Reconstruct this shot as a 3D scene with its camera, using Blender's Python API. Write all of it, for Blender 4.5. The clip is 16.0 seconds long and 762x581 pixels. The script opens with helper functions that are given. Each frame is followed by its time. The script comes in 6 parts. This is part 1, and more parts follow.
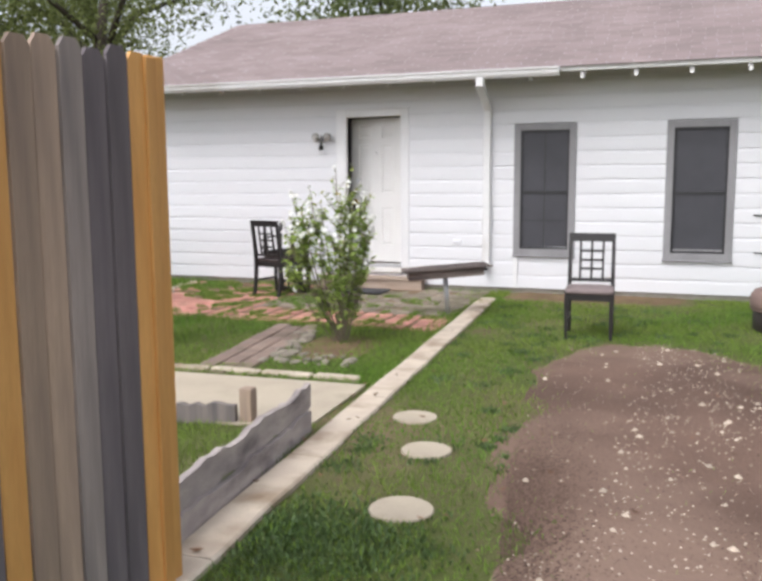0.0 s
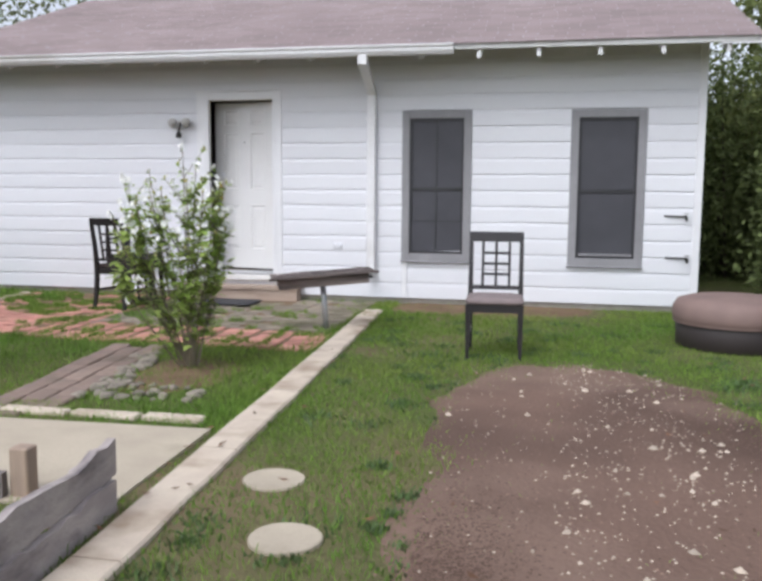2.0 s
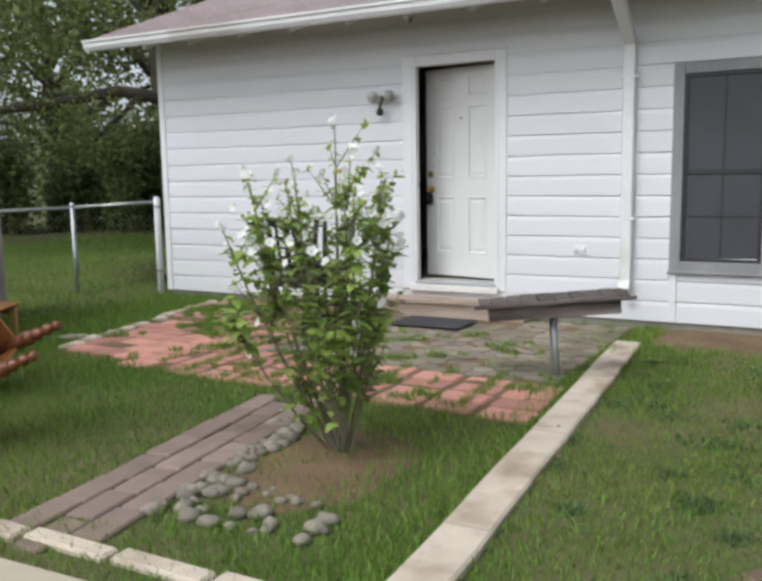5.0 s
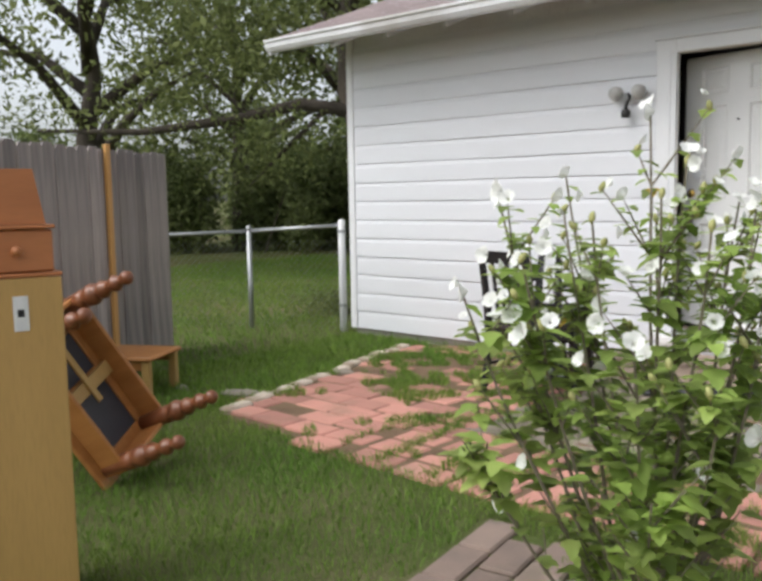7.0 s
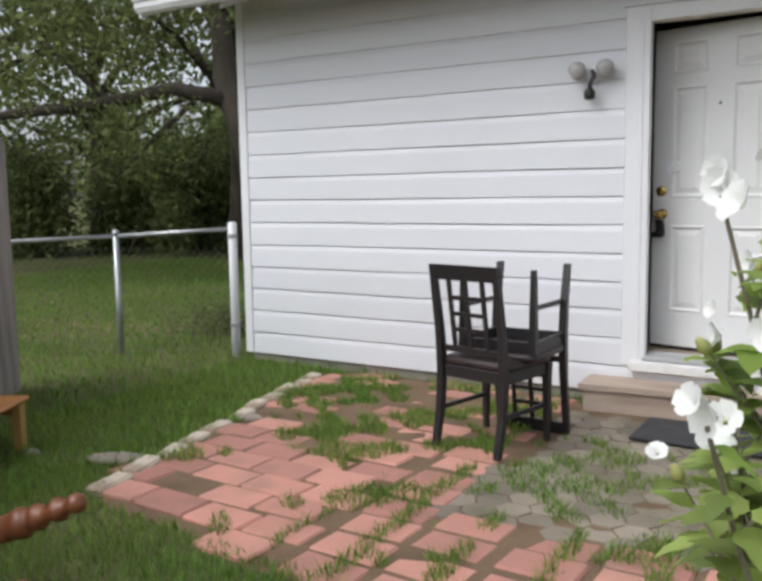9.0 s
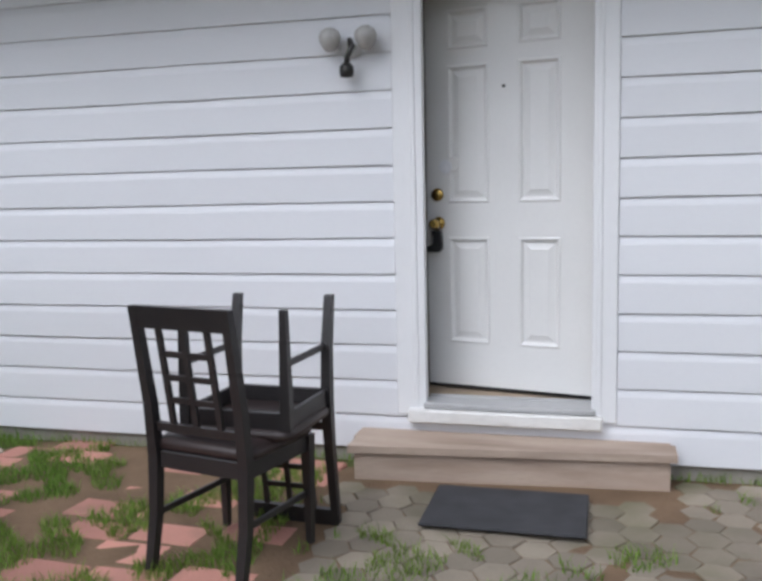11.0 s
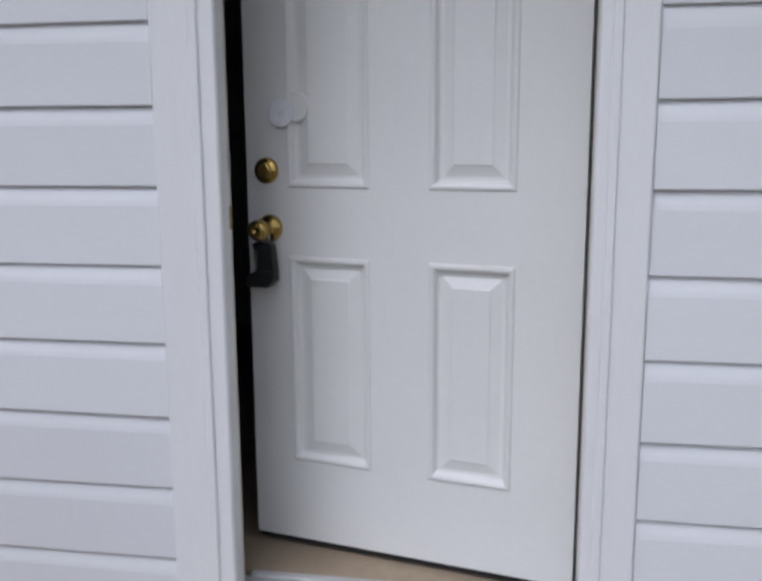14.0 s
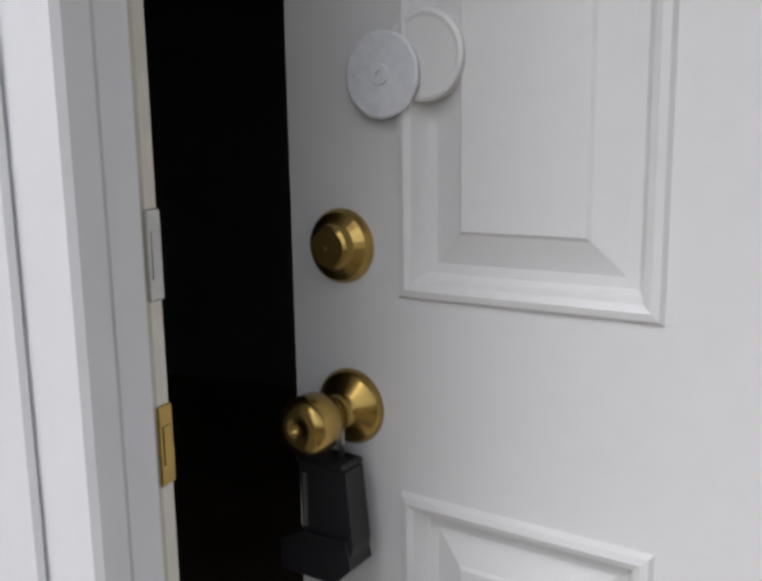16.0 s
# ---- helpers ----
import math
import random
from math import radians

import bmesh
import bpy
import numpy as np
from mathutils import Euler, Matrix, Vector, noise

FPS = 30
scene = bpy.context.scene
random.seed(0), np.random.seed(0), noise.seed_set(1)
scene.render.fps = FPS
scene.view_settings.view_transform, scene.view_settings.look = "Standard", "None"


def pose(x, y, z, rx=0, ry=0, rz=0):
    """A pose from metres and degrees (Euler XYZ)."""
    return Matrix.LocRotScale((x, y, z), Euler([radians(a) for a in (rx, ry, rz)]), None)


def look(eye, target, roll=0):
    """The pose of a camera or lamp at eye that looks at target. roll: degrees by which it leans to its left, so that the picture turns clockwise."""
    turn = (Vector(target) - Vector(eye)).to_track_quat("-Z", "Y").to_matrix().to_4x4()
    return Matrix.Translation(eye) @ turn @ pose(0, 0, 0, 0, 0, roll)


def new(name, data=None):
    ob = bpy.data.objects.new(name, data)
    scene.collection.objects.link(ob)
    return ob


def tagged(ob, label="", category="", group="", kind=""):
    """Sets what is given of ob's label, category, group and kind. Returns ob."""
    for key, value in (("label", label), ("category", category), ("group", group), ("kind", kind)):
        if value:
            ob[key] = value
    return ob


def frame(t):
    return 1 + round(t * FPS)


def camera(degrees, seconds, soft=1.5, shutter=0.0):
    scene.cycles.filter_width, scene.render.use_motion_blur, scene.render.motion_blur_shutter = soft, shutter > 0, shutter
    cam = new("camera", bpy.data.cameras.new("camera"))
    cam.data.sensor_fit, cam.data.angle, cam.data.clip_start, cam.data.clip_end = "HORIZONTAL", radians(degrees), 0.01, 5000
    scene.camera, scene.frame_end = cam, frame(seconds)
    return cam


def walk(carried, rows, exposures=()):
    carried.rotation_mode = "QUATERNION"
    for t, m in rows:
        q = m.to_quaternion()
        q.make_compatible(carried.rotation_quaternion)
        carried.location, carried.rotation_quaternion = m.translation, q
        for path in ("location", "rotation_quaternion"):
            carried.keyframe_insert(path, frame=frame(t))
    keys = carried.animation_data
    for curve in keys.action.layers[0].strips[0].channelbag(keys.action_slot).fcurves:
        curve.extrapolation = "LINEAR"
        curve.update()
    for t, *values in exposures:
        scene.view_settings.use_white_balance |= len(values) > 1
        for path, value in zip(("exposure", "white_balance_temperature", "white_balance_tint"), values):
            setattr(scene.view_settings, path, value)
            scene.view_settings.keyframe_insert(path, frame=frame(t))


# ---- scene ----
cam = camera(48.9, 16.0, 3.4)
PATH = [
    (0, (4.497, -11.209, 1.462), (3.83, -9.341, 1.203), -0.3),
    (0.5, (4.431, -10.932, 1.474), (3.932, -9.014, 1.207), -0.5),
    (1, (4.297, -10.485, 1.361), (3.9, -8.539, 1.121), 0.3),
    (1.5, (4.234, -10.098, 1.304), (3.867, -8.145, 1.074), 0.4),
    (2, (4.164, -9.73, 1.259), (3.76, -7.785, 1.027), 0.4),
    (2.5, (4.097, -9.391, 1.255), (3.629, -7.463, 1.003), 0.3),
    (3, (3.956, -9.013, 1.211), (3.43, -7.101, 0.949), 0.2),
    (3.2, (3.937, -8.888, 1.216), (3.379, -6.987, 0.947), 0.1),
    (5.3, (3.612, -7.233, 1.35), (2.572, -5.546, 1.084), -1.1),
    (5.5, (3.569, -7.088, 1.375), (2.471, -5.437, 1.112), -1.2),
    (6, (3.327, -6.696, 1.411), (2.104, -5.133, 1.16), -1.6),
    (6.5, (2.88, -6.417, 1.36), (1.591, -4.905, 1.136), -1.7),
    (7, (2.436, -6.228, 1.345), (1.138, -4.723, 1.121), -1.0),
    (7.5, (2.155, -6.019, 1.318), (0.848, -4.519, 1.105), -0.7),
    (8, (1.852, -5.782, 1.316), (0.573, -4.262, 1.081), -1.2),
    (8.5, (1.647, -5.664, 1.384), (0.464, -4.072, 1.128), -1.0),
    (9, (1.318, -5.381, 1.347), (0.278, -3.689, 1.113), -0.9),
    (9.5, (1.141, -5.049, 1.328), (0.274, -3.259, 1.117), -1.8),
    (10, (0.985, -4.93, 1.34), (0.342, -3.046, 1.153), -1.9),
    (10.2, (0.965, -4.80, 1.34), (0.335, -2.911, 1.156), -1.8),
    (11.2, (0.84, -3.93, 1.35), (0.37, -2.02, 1.10), -1.1),
    (12.3, (0.87, -3.136, 1.395), (0.518, -1.194, 1.07), -0.5),
    (12.5, (0.834, -2.98, 1.403), (0.497, -1.037, 1.068), -0.4),
    (13, (0.759, -2.588, 1.424), (0.443, -0.647, 1.063), -0.5),
    (13.5, (0.706, -2.212, 1.412), (0.395, -0.27, 1.05), -0.3),
    (14, (0.653, -1.824, 1.406), (0.329, 0.117, 1.046), -0.3),
    (14.5, (0.599, -1.383, 1.405), (0.193, 0.545, 1.061), -0.3),
    (15, (0.554, -0.958, 1.404), (-0.042, 0.926, 1.095), -1.0),
    (15.5, (0.435, -0.634, 1.399), (-0.266, 1.218, 1.118), -1.8),
    (16, (0.311, -0.382, 1.415), (-0.426, 1.444, 1.063), -0.9),
]
walk(cam, [(t, look(eye, target, roll)) for t, eye, target, roll in PATH],
     exposures=[(0.0, 0.38, 6400, 12), (1.2, 0.22, 6100, 12), (2.5, 0.16, 6050, 12), (3.0, 0.09, 6050, 11), (5.5, 0.10, 6250, 7), (7.0, 0.26, 6400, 8), (8.5, 0.24, 6350, 8), (9.5, -0.06, 6050, 10), (10.2, -0.09, 5950, 10),
                (12.5, -0.14, 5800, 13), (13.0, -0.19, 5750, 13), (13.5, -0.38, 5880, 13), (14.5, -0.43, 5780, 12), (15.5, -0.28, 6080, 13), (16.0, -0.04, 6200, 12)])

# ---- light ----
SUN_EL, SUN_AZ = radians(52), radians(205)
world = bpy.data.worlds.new("sky")
scene.world = world
world.use_nodes = True
wn = world.node_tree
sky = wn.nodes.new("ShaderNodeTexSky")
sky.sky_type = "NISHITA"
sky.sun_disc = False
sky.sun_elevation, sky.sun_rotation = SUN_EL, SUN_AZ
sky.air_density, sky.dust_density, sky.ozone_density = 0.8, 3.8, 1.2
veil = wn.nodes.new("ShaderNodeHueSaturation")
veil.inputs["Saturation"].default_value, veil.inputs["Value"].default_value = 0.25, 1.42
wn.links.new(sky.outputs[0], veil.inputs["Color"])
wn.links.new(veil.outputs[0], wn.nodes["Background"].inputs[0])
wn.nodes["Background"].inputs[1].default_value = 0.15
sun = new("sun", bpy.data.lights.new("sun", "SUN"))
sun.data.energy, sun.data.angle, sun.data.color = 0.6, radians(40), (1.0, 0.985, 0.96)
sun.rotation_euler = (radians(90) - SUN_EL, 0, radians(180) - SUN_AZ)

rng = np.random.default_rng(7)
G = -0.045          # level of the yard


# ---- materials ----
def material(name, base, other=None, rough=0.7, scale=8.0, fine=60.0, bump=0.15, dist=0.01, metal=0.0, vary=0.0,
             stretch=(1, 1, 1), stain=None, stain_amount=0.0, island=False, specular=0.5, bump_scale=None, leafy=0.0, grain=0.55, across=False):
    m = bpy.data.materials.new(name)
    m.use_nodes = True
    nt = m.node_tree
    p = nt.nodes["Principled BSDF"]
    p.inputs["Roughness"].default_value = rough
    p.inputs["Metallic"].default_value = metal
    p.inputs["Specular IOR Level"].default_value = specular
    co = nt.nodes.new("ShaderNodeTexCoord")
    mp = nt.nodes.new("ShaderNodeMapping")
    mp.inputs["Scale"].default_value = stretch
    if across:      # one pattern that runs on from piece to piece
        nt.links.new(nt.nodes.new("ShaderNodeNewGeometry").outputs["Position"], mp.inputs[0])
    else:
        nt.links.new(co.outputs["Object"], mp.inputs[0])
    def noise_node(s, detail=4.0):
        n = nt.nodes.new("ShaderNodeTexNoise")
        n.inputs["Scale"].default_value = s
        n.inputs["Detail"].default_value = detail
        nt.links.new(mp.outputs[0], n.inputs["Vector"])
        return n
    def mix(fac, a, b):
        x = nt.nodes.new("ShaderNodeMix")
        x.data_type = "RGBA"
        for sock, v in ((x.inputs["Factor"], fac), (x.inputs["A"], a), (x.inputs["B"], b)):
            if isinstance(v, (tuple, list)):
                sock.default_value = (*v, 1)
            elif isinstance(v, float):
                sock.default_value = v
            else:
                nt.links.new(v, sock)
        return x.outputs["Result"]
    def ramp(src, lo, hi):
        r = nt.nodes.new("ShaderNodeMapRange")
        r.inputs["From Min"].default_value, r.inputs["From Max"].default_value = lo, hi
        nt.links.new(src, r.inputs["Value"])
        return r.outputs[0]
    other = other or tuple(c * 0.75 for c in base)
    big, small = noise_node(scale), noise_node(fine, 6.0)
    col = mix(ramp(big.outputs["Fac"], 0.35, 0.68), base, other)
    dark = tuple(c * 0.72 for c in base)
    f2 = ramp(small.outputs["Fac"], 0.45, 0.8)
    sc = nt.nodes.new("ShaderNodeMath")
    sc.operation = "MULTIPLY"
    sc.inputs[1].default_value = grain
    nt.links.new(f2, sc.inputs[0])
    col = mix(sc.outputs[0], col, dark)
    if stain:
        st = noise_node(scale * 0.45, 8.0)
        a = ramp(st.outputs["Fac"], 0.62 - 0.25 * stain_amount, 0.74 - 0.1 * stain_amount)
        col = mix(a, col, stain)
    if vary:
        if island:
            gi = nt.nodes.new("ShaderNodeNewGeometry")
            src = gi.outputs["Random Per Island"]
        else:
            gi = nt.nodes.new("ShaderNodeObjectInfo")
            src = gi.outputs["Random"]
        hs = nt.nodes.new("ShaderNodeHueSaturation")
        mr = nt.nodes.new("ShaderNodeMapRange")
        mr.inputs["To Min"].default_value, mr.inputs["To Max"].default_value = 1 - vary, 1 + vary
        nt.links.new(src, mr.inputs["Value"])
        nt.links.new(mr.outputs[0], hs.inputs["Value"])
        nt.links.new(col, hs.inputs["Color"])
        col = hs.outputs[0]
    nt.links.new(col, p.inputs["Base Color"])
    bn = nt.nodes.new("ShaderNodeBump")
    bn.inputs["Strength"].default_value, bn.inputs["Distance"].default_value = bump, dist
    nt.links.new((noise_node(bump_scale, 6.0) if bump_scale else small).outputs["Fac"], bn.inputs["Height"])
    nt.links.new(bn.outputs[0], p.inputs["Normal"])
    if leafy:
        tr, ms = nt.nodes.new("ShaderNodeBsdfTranslucent"), nt.nodes.new("ShaderNodeMixShader")
        nt.links.new(col, tr.inputs["Color"])
        ms.inputs[0].default_value = leafy
        nt.links.new(p.outputs[0], ms.inputs[1])
        nt.links.new(tr.outputs[0], ms.inputs[2])
        nt.links.new(ms.outputs[0], nt.nodes["Material Output"].inputs["Surface"])
    return m


M = {}
M["siding"] = material("white_siding_paint", (0.695, 0.70, 0.725), (0.66, 0.665, 0.69), 0.45, 1.5, 90, 0.03, 0.003, vary=0.025, stretch=(0.3, 1, 1), stain=(0.70, 0.70, 0.71), stain_amount=0.0, grain=0.08)
M["trim"] = material("white_trim_paint", (0.745, 0.745, 0.755), (0.70, 0.70, 0.71), 0.4, 3, 70, 0.03, 0.003, stretch=(1, 1, 0.25), stain=(0.66, 0.65, 0.63), stain_amount=0.05, grain=0.10)
M["worn_sill"] = material("worn_white_sill", (0.72, 0.71, 0.69), (0.60, 0.57, 0.53), 0.6, 6, 50, 0.25, 0.004, stretch=(0.4, 1, 1), stain=(0.13, 0.10, 0.08), stain_amount=0.3)
M["door"] = material("door_paint", (0.735, 0.73, 0.72), (0.70, 0.695, 0.685), 0.38, 2.2, 45, 0.02, 0.002, stain=(0.66, 0.64, 0.61), stain_amount=0.12, grain=0.10)
M["jamb_raw"] = material("worn_jamb_paint", (0.72, 0.69, 0.62), (0.60, 0.54, 0.45), 0.6, 7, 60, 0.2, 0.004, stretch=(1, 1, 0.3), stain=(0.35, 0.25, 0.16), stain_amount=0.1)
M["wall_core"] = material("painted_wall", (0.75, 0.75, 0.76), None, 0.7, 1, 30)
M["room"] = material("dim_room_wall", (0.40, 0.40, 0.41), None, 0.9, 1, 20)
M["room_floor"] = material("tan_room_floor", (0.36, 0.28, 0.2), None, 0.8, 3, 40)
M["shingle"] = material("roof_shingle", (0.30, 0.245, 0.245), (0.24, 0.195, 0.195), 0.95, 0.8, 140, 0.5, 0.01, vary=0.10, island=True, specular=0.1, across=True)
M["gutter"] = material("gutter_metal", (0.78, 0.78, 0.79), (0.7, 0.7, 0.7), 0.4, 2, 40, 0.05, 0.003, stain=(0.5, 0.48, 0.45), stain_amount=0.15)
M["eave"] = material("eave_wood", (0.60, 0.60, 0.59), (0.5, 0.5, 0.48), 0.7, 3, 40, 0.2, 0.005, stain=(0.3, 0.3, 0.28), stain_amount=0.15)
M["window_trim"] = material("grey_window_trim", (0.275, 0.27, 0.28), (0.22, 0.215, 0.225), 0.6, 4, 60, 0.1, 0.003, stretch=(1, 1, 0.3))
M["screen"] = material("window_screen", (0.055, 0.055, 0.065), (0.04, 0.04, 0.048), 0.55, 2, 300, 0.2, 0.001)
M["sash"] = material("dark_sash", (0.03, 0.03, 0.033), None, 0.4, 5, 60)
M["concrete"] = material("pale_concrete", (0.60, 0.52, 0.42), (0.50, 0.42, 0.34), 0.9, 5, 90, 0.35, 0.006, stain=(0.27, 0.20, 0.14), stain_amount=0.5, specular=0.2)
M["slab"] = material("slab_concrete", (0.47, 0.41, 0.32), (0.40, 0.345, 0.27), 0.9, 2.5, 80, 0.25, 0.006, stain=(0.27, 0.24, 0.17), stain_amount=0.15, specular=0.2)
M["foundation"] = material("foundation_concrete", (0.33, 0.31, 0.27), (0.25, 0.23, 0.19), 0.9, 6, 70, 0.4, 0.01)
M["pink"] = material("pink_paver", (0.50, 0.245, 0.195), (0.42, 0.215, 0.17), 0.9, 4, 90, 0.4, 0.006, vary=0.22, stain=(0.27, 0.18, 0.13), stain_amount=0.3, specular=0.2, across=True)
M["greypav"] = material("grey_paver", (0.275, 0.235, 0.185), (0.21, 0.18, 0.14), 0.9, 3, 90, 0.4, 0.006, vary=0.2, stain=(0.135, 0.125, 0.075), stain_amount=0.5, specular=0.2, across=True)
M["brownpav"] = material("brown_paver", (0.27, 0.20, 0.165), (0.215, 0.165, 0.14), 0.9, 6, 90, 0.4, 0.006, vary=0.16, stain=(0.16, 0.13, 0.10), stain_amount=0.25, specular=0.2, across=True)
M["rock"] = material("field_rock", (0.28, 0.24, 0.19), (0.19, 0.17, 0.145), 0.85, 12, 70, 0.4, 0.01, vary=0.3)
M["pebble"] = material("pale_pebble", (0.52, 0.44, 0.35), (0.40, 0.33, 0.26), 0.85, 30, 150, 0.3, 0.003, vary=0.3, island=True)
M["dirt"] = material("packed_dirt", (0.185, 0.122, 0.094), (0.092, 0.061, 0.048), 0.95, 0.7, 40, 0.6, 0.02, stain=(0.29, 0.205, 0.16), stain_amount=0.35, specular=0.15, bump_scale=35)
M["clod"] = material("dirt_clod", (0.24, 0.165, 0.13), (0.15, 0.10, 0.08), 0.95, 9, 60, 0.3, 0.003, vary=0.45, island=True, specular=0.1)
M["damp"] = material("damp_dirt", (0.145, 0.095, 0.072), (0.11, 0.072, 0.055), 0.9, 5, 60, 0.3, 0.003, vary=0.4, island=True, specular=0.2)
M["soil"] = material("garden_soil", (0.20, 0.135, 0.085), (0.14, 0.095, 0.06), 0.95, 3, 60, 0.6, 0.02, specular=0.15)
M["lawn"] = material("lawn_ground", (0.085, 0.11, 0.032), (0.13, 0.12, 0.06), 0.95, 0.9, 40, 0.8, 0.03, stain=(0.19, 0.14, 0.09), stain_amount=0.35, specular=0.1, bump_scale=25)
M["blade"] = material("grass_blade", (0.135, 0.25, 0.038), (0.195, 0.27, 0.05), 0.6, 0.7, 9, 0.0, 0.001, vary=0.45, island=True, specular=0.25, leafy=0.3, grain=0.2)
M["weed"] = material("weed_leaf", (0.06, 0.115, 0.03), (0.10, 0.15, 0.05), 0.6, 3, 30, 0.1, 0.002, vary=0.4, island=True)
M["dead_leaf"] = material("dead_leaf", (0.16, 0.075, 0.035), (0.09, 0.05, 0.03), 0.8, 8, 60, 0.3, 0.003, vary=0.4, island=True)
M["bark"] = material("tree_bark", (0.075, 0.06, 0.045), (0.045, 0.036, 0.028), 0.95, 6, 40, 0.8, 0.03, stretch=(1, 1, 0.3))
M["leaves"] = material("tree_leaves", (0.16, 0.195, 0.065), (0.22, 0.245, 0.09), 0.65, 0.5, 5, 0.0, 0.001, vary=0.5, island=True, specular=0.3, leafy=0.45, grain=0.2)
M["leaves_dark"] = material("dark_tree_leaves", (0.13, 0.165, 0.06), (0.175, 0.205, 0.075), 0.65, 0.4, 5, 0.0, 0.001, vary=0.5, island=True, specular=0.3, leafy=0.45, grain=0.2)
M["rose_leaf"] = material("shrub_leaf", (0.26, 0.375, 0.08), (0.39, 0.475, 0.145), 0.5, 4, 40, 0.1, 0.002, vary=0.45, island=True, leafy=0.52, grain=0.2)
M["petal"] = material("white_petal", (0.88, 0.88, 0.86), (0.84, 0.84, 0.80), 0.5, 20, 90, 0.05, 0.002, leafy=0.3, grain=0.1)
M["yellow_leaf"] = material("yellowed_leaf", (0.62, 0.42, 0.05), (0.5, 0.36, 0.06), 0.6, 8, 60, 0.1, 0.002, leafy=0.3)
M["bud"] = material("green_bud", (0.30, 0.33, 0.11), (0.4, 0.36, 0.15), 0.6, 20, 80, 0.1, 0.002)
M["stem"] = material("shrub_stem", (0.20, 0.165, 0.12), (0.14, 0.13, 0.08), 0.8, 10, 60, 0.3, 0.003)
M["cedar"] = material("new_cedar", (0.66, 0.36, 0.115), (0.56, 0.28, 0.08), 0.6, 3, 30, 0.25, 0.004, vary=0.12, stretch=(6, 6, 0.6), stain=(0.22, 0.09, 0.03), stain_amount=0.12)
M["greywood"] = material("weathered_grey_wood", (0.35, 0.30, 0.275), (0.21, 0.185, 0.18), 0.85, 3, 30, 0.5, 0.006, vary=0.35, stretch=(6, 6, 0.5), stain=(0.14, 0.13, 0.14), stain_amount=0.2)
M["darkboard"] = material("dark_weathered_wood", (0.20, 0.175, 0.185), (0.13, 0.115, 0.125), 0.85, 3, 30, 0.5, 0.006, vary=0.2, stretch=(6, 6, 0.5))
M["brownboard"] = material("brown_weathered_wood", (0.40, 0.30, 0.225), (0.27, 0.205, 0.165), 0.85, 3, 30, 0.5, 0.006, vary=0.2, stretch=(6, 6, 0.5), stain=(0.18, 0.14, 0.12), stain_amount=0.2)
M["oldplank"] = material("old_plank", (0.50, 0.44, 0.41), (0.34, 0.295, 0.29), 0.9, 4, 40, 0.6, 0.008, vary=0.15, stretch=(3, 1, 3), stain=(0.12, 0.10, 0.11), stain_amount=0.3)
M["stepwood"] = material("step_plank", (0.45, 0.36, 0.29), (0.37, 0.28, 0.22), 0.8, 4, 40, 0.4, 0.005, stretch=(0.4, 3, 3), stain=(0.21, 0.15, 0.115), stain_amount=0.32, across=True)
M["darkwood"] = material("table_dark_wood", (0.10, 0.078, 0.072), (0.055, 0.045, 0.042), 0.8, 4, 50, 0.5, 0.006, vary=0.3, stretch=(0.5, 4, 4), stain=(0.30, 0.245, 0.22), stain_amount=0.55)
M["galv"] = material("galvanised_steel", (0.48, 0.49, 0.50), (0.38, 0.39, 0.40), 0.45, 6, 60, 0.1, 0.002, metal=0.85)
M["black_chair"] = material("black_painted_wood", (0.017, 0.015, 0.016), (0.025, 0.022, 0.022), 0.42, 6, 60, 0.1, 0.002)
M["seat_grey"] = material("grey_seat_fabric", (0.22, 0.175, 0.17), (0.18, 0.145, 0.14), 0.9, 8, 300, 0.3, 0.002)
M["seat_dark"] = material("dark_seat_vinyl", (0.035, 0.022, 0.02), (0.028, 0.018, 0.017), 0.45, 8, 120, 0.15, 0.002)
M["ottoman"] = material("taupe_ottoman_fabric", (0.22, 0.15, 0.13), (0.17, 0.115, 0.10), 0.75, 3, 200, 0.25, 0.004, stain=(0.12, 0.08, 0.07), stain_amount=0.2)
M["ottoman_base"] = material("dark_ottoman_base", (0.035, 0.027, 0.026), None, 0.6, 3, 80)
M["oak"] = material("honey_oak", (0.46, 0.20, 0.060), (0.36, 0.145, 0.04), 0.4, 3, 30, 0.12, 0.002, stretch=(5, 5, 0.6))
M["plywood"] = material("tan_plywood", (0.47, 0.29, 0.095), (0.41, 0.25, 0.08), 0.5, 2, 30, 0.1, 0.002, stretch=(4, 4, 0.5))
M["redoak"] = material("reddish_drawer_wood", (0.45, 0.17, 0.06), (0.37, 0.13, 0.045), 0.45, 3, 30, 0.1, 0.002, stretch=(0.6, 4, 4))
M["turned"] = material("turned_leg_wood", (0.24, 0.085, 0.035), (0.16, 0.055, 0.025), 0.3, 8, 60, 0.1, 0.002)
M["slate"] = material("dark_table_panel", (0.045, 0.045, 0.055), (0.06, 0.06, 0.07), 0.4, 4, 60)
M["brass"] = material("worn_brass", (0.52, 0.36, 0.11), (0.36, 0.24, 0.07), 0.25, 12, 90, 0.05, 0.001, metal=1.0)
M["steel"] = material("shackle_steel", (0.6, 0.6, 0.58), None, 0.3, 12, 90, 0.05, 0.001, metal=1.0)
M["blackplastic"] = material("black_plastic", (0.012, 0.012, 0.014), None, 0.38, 12, 200, 0.2, 0.001)
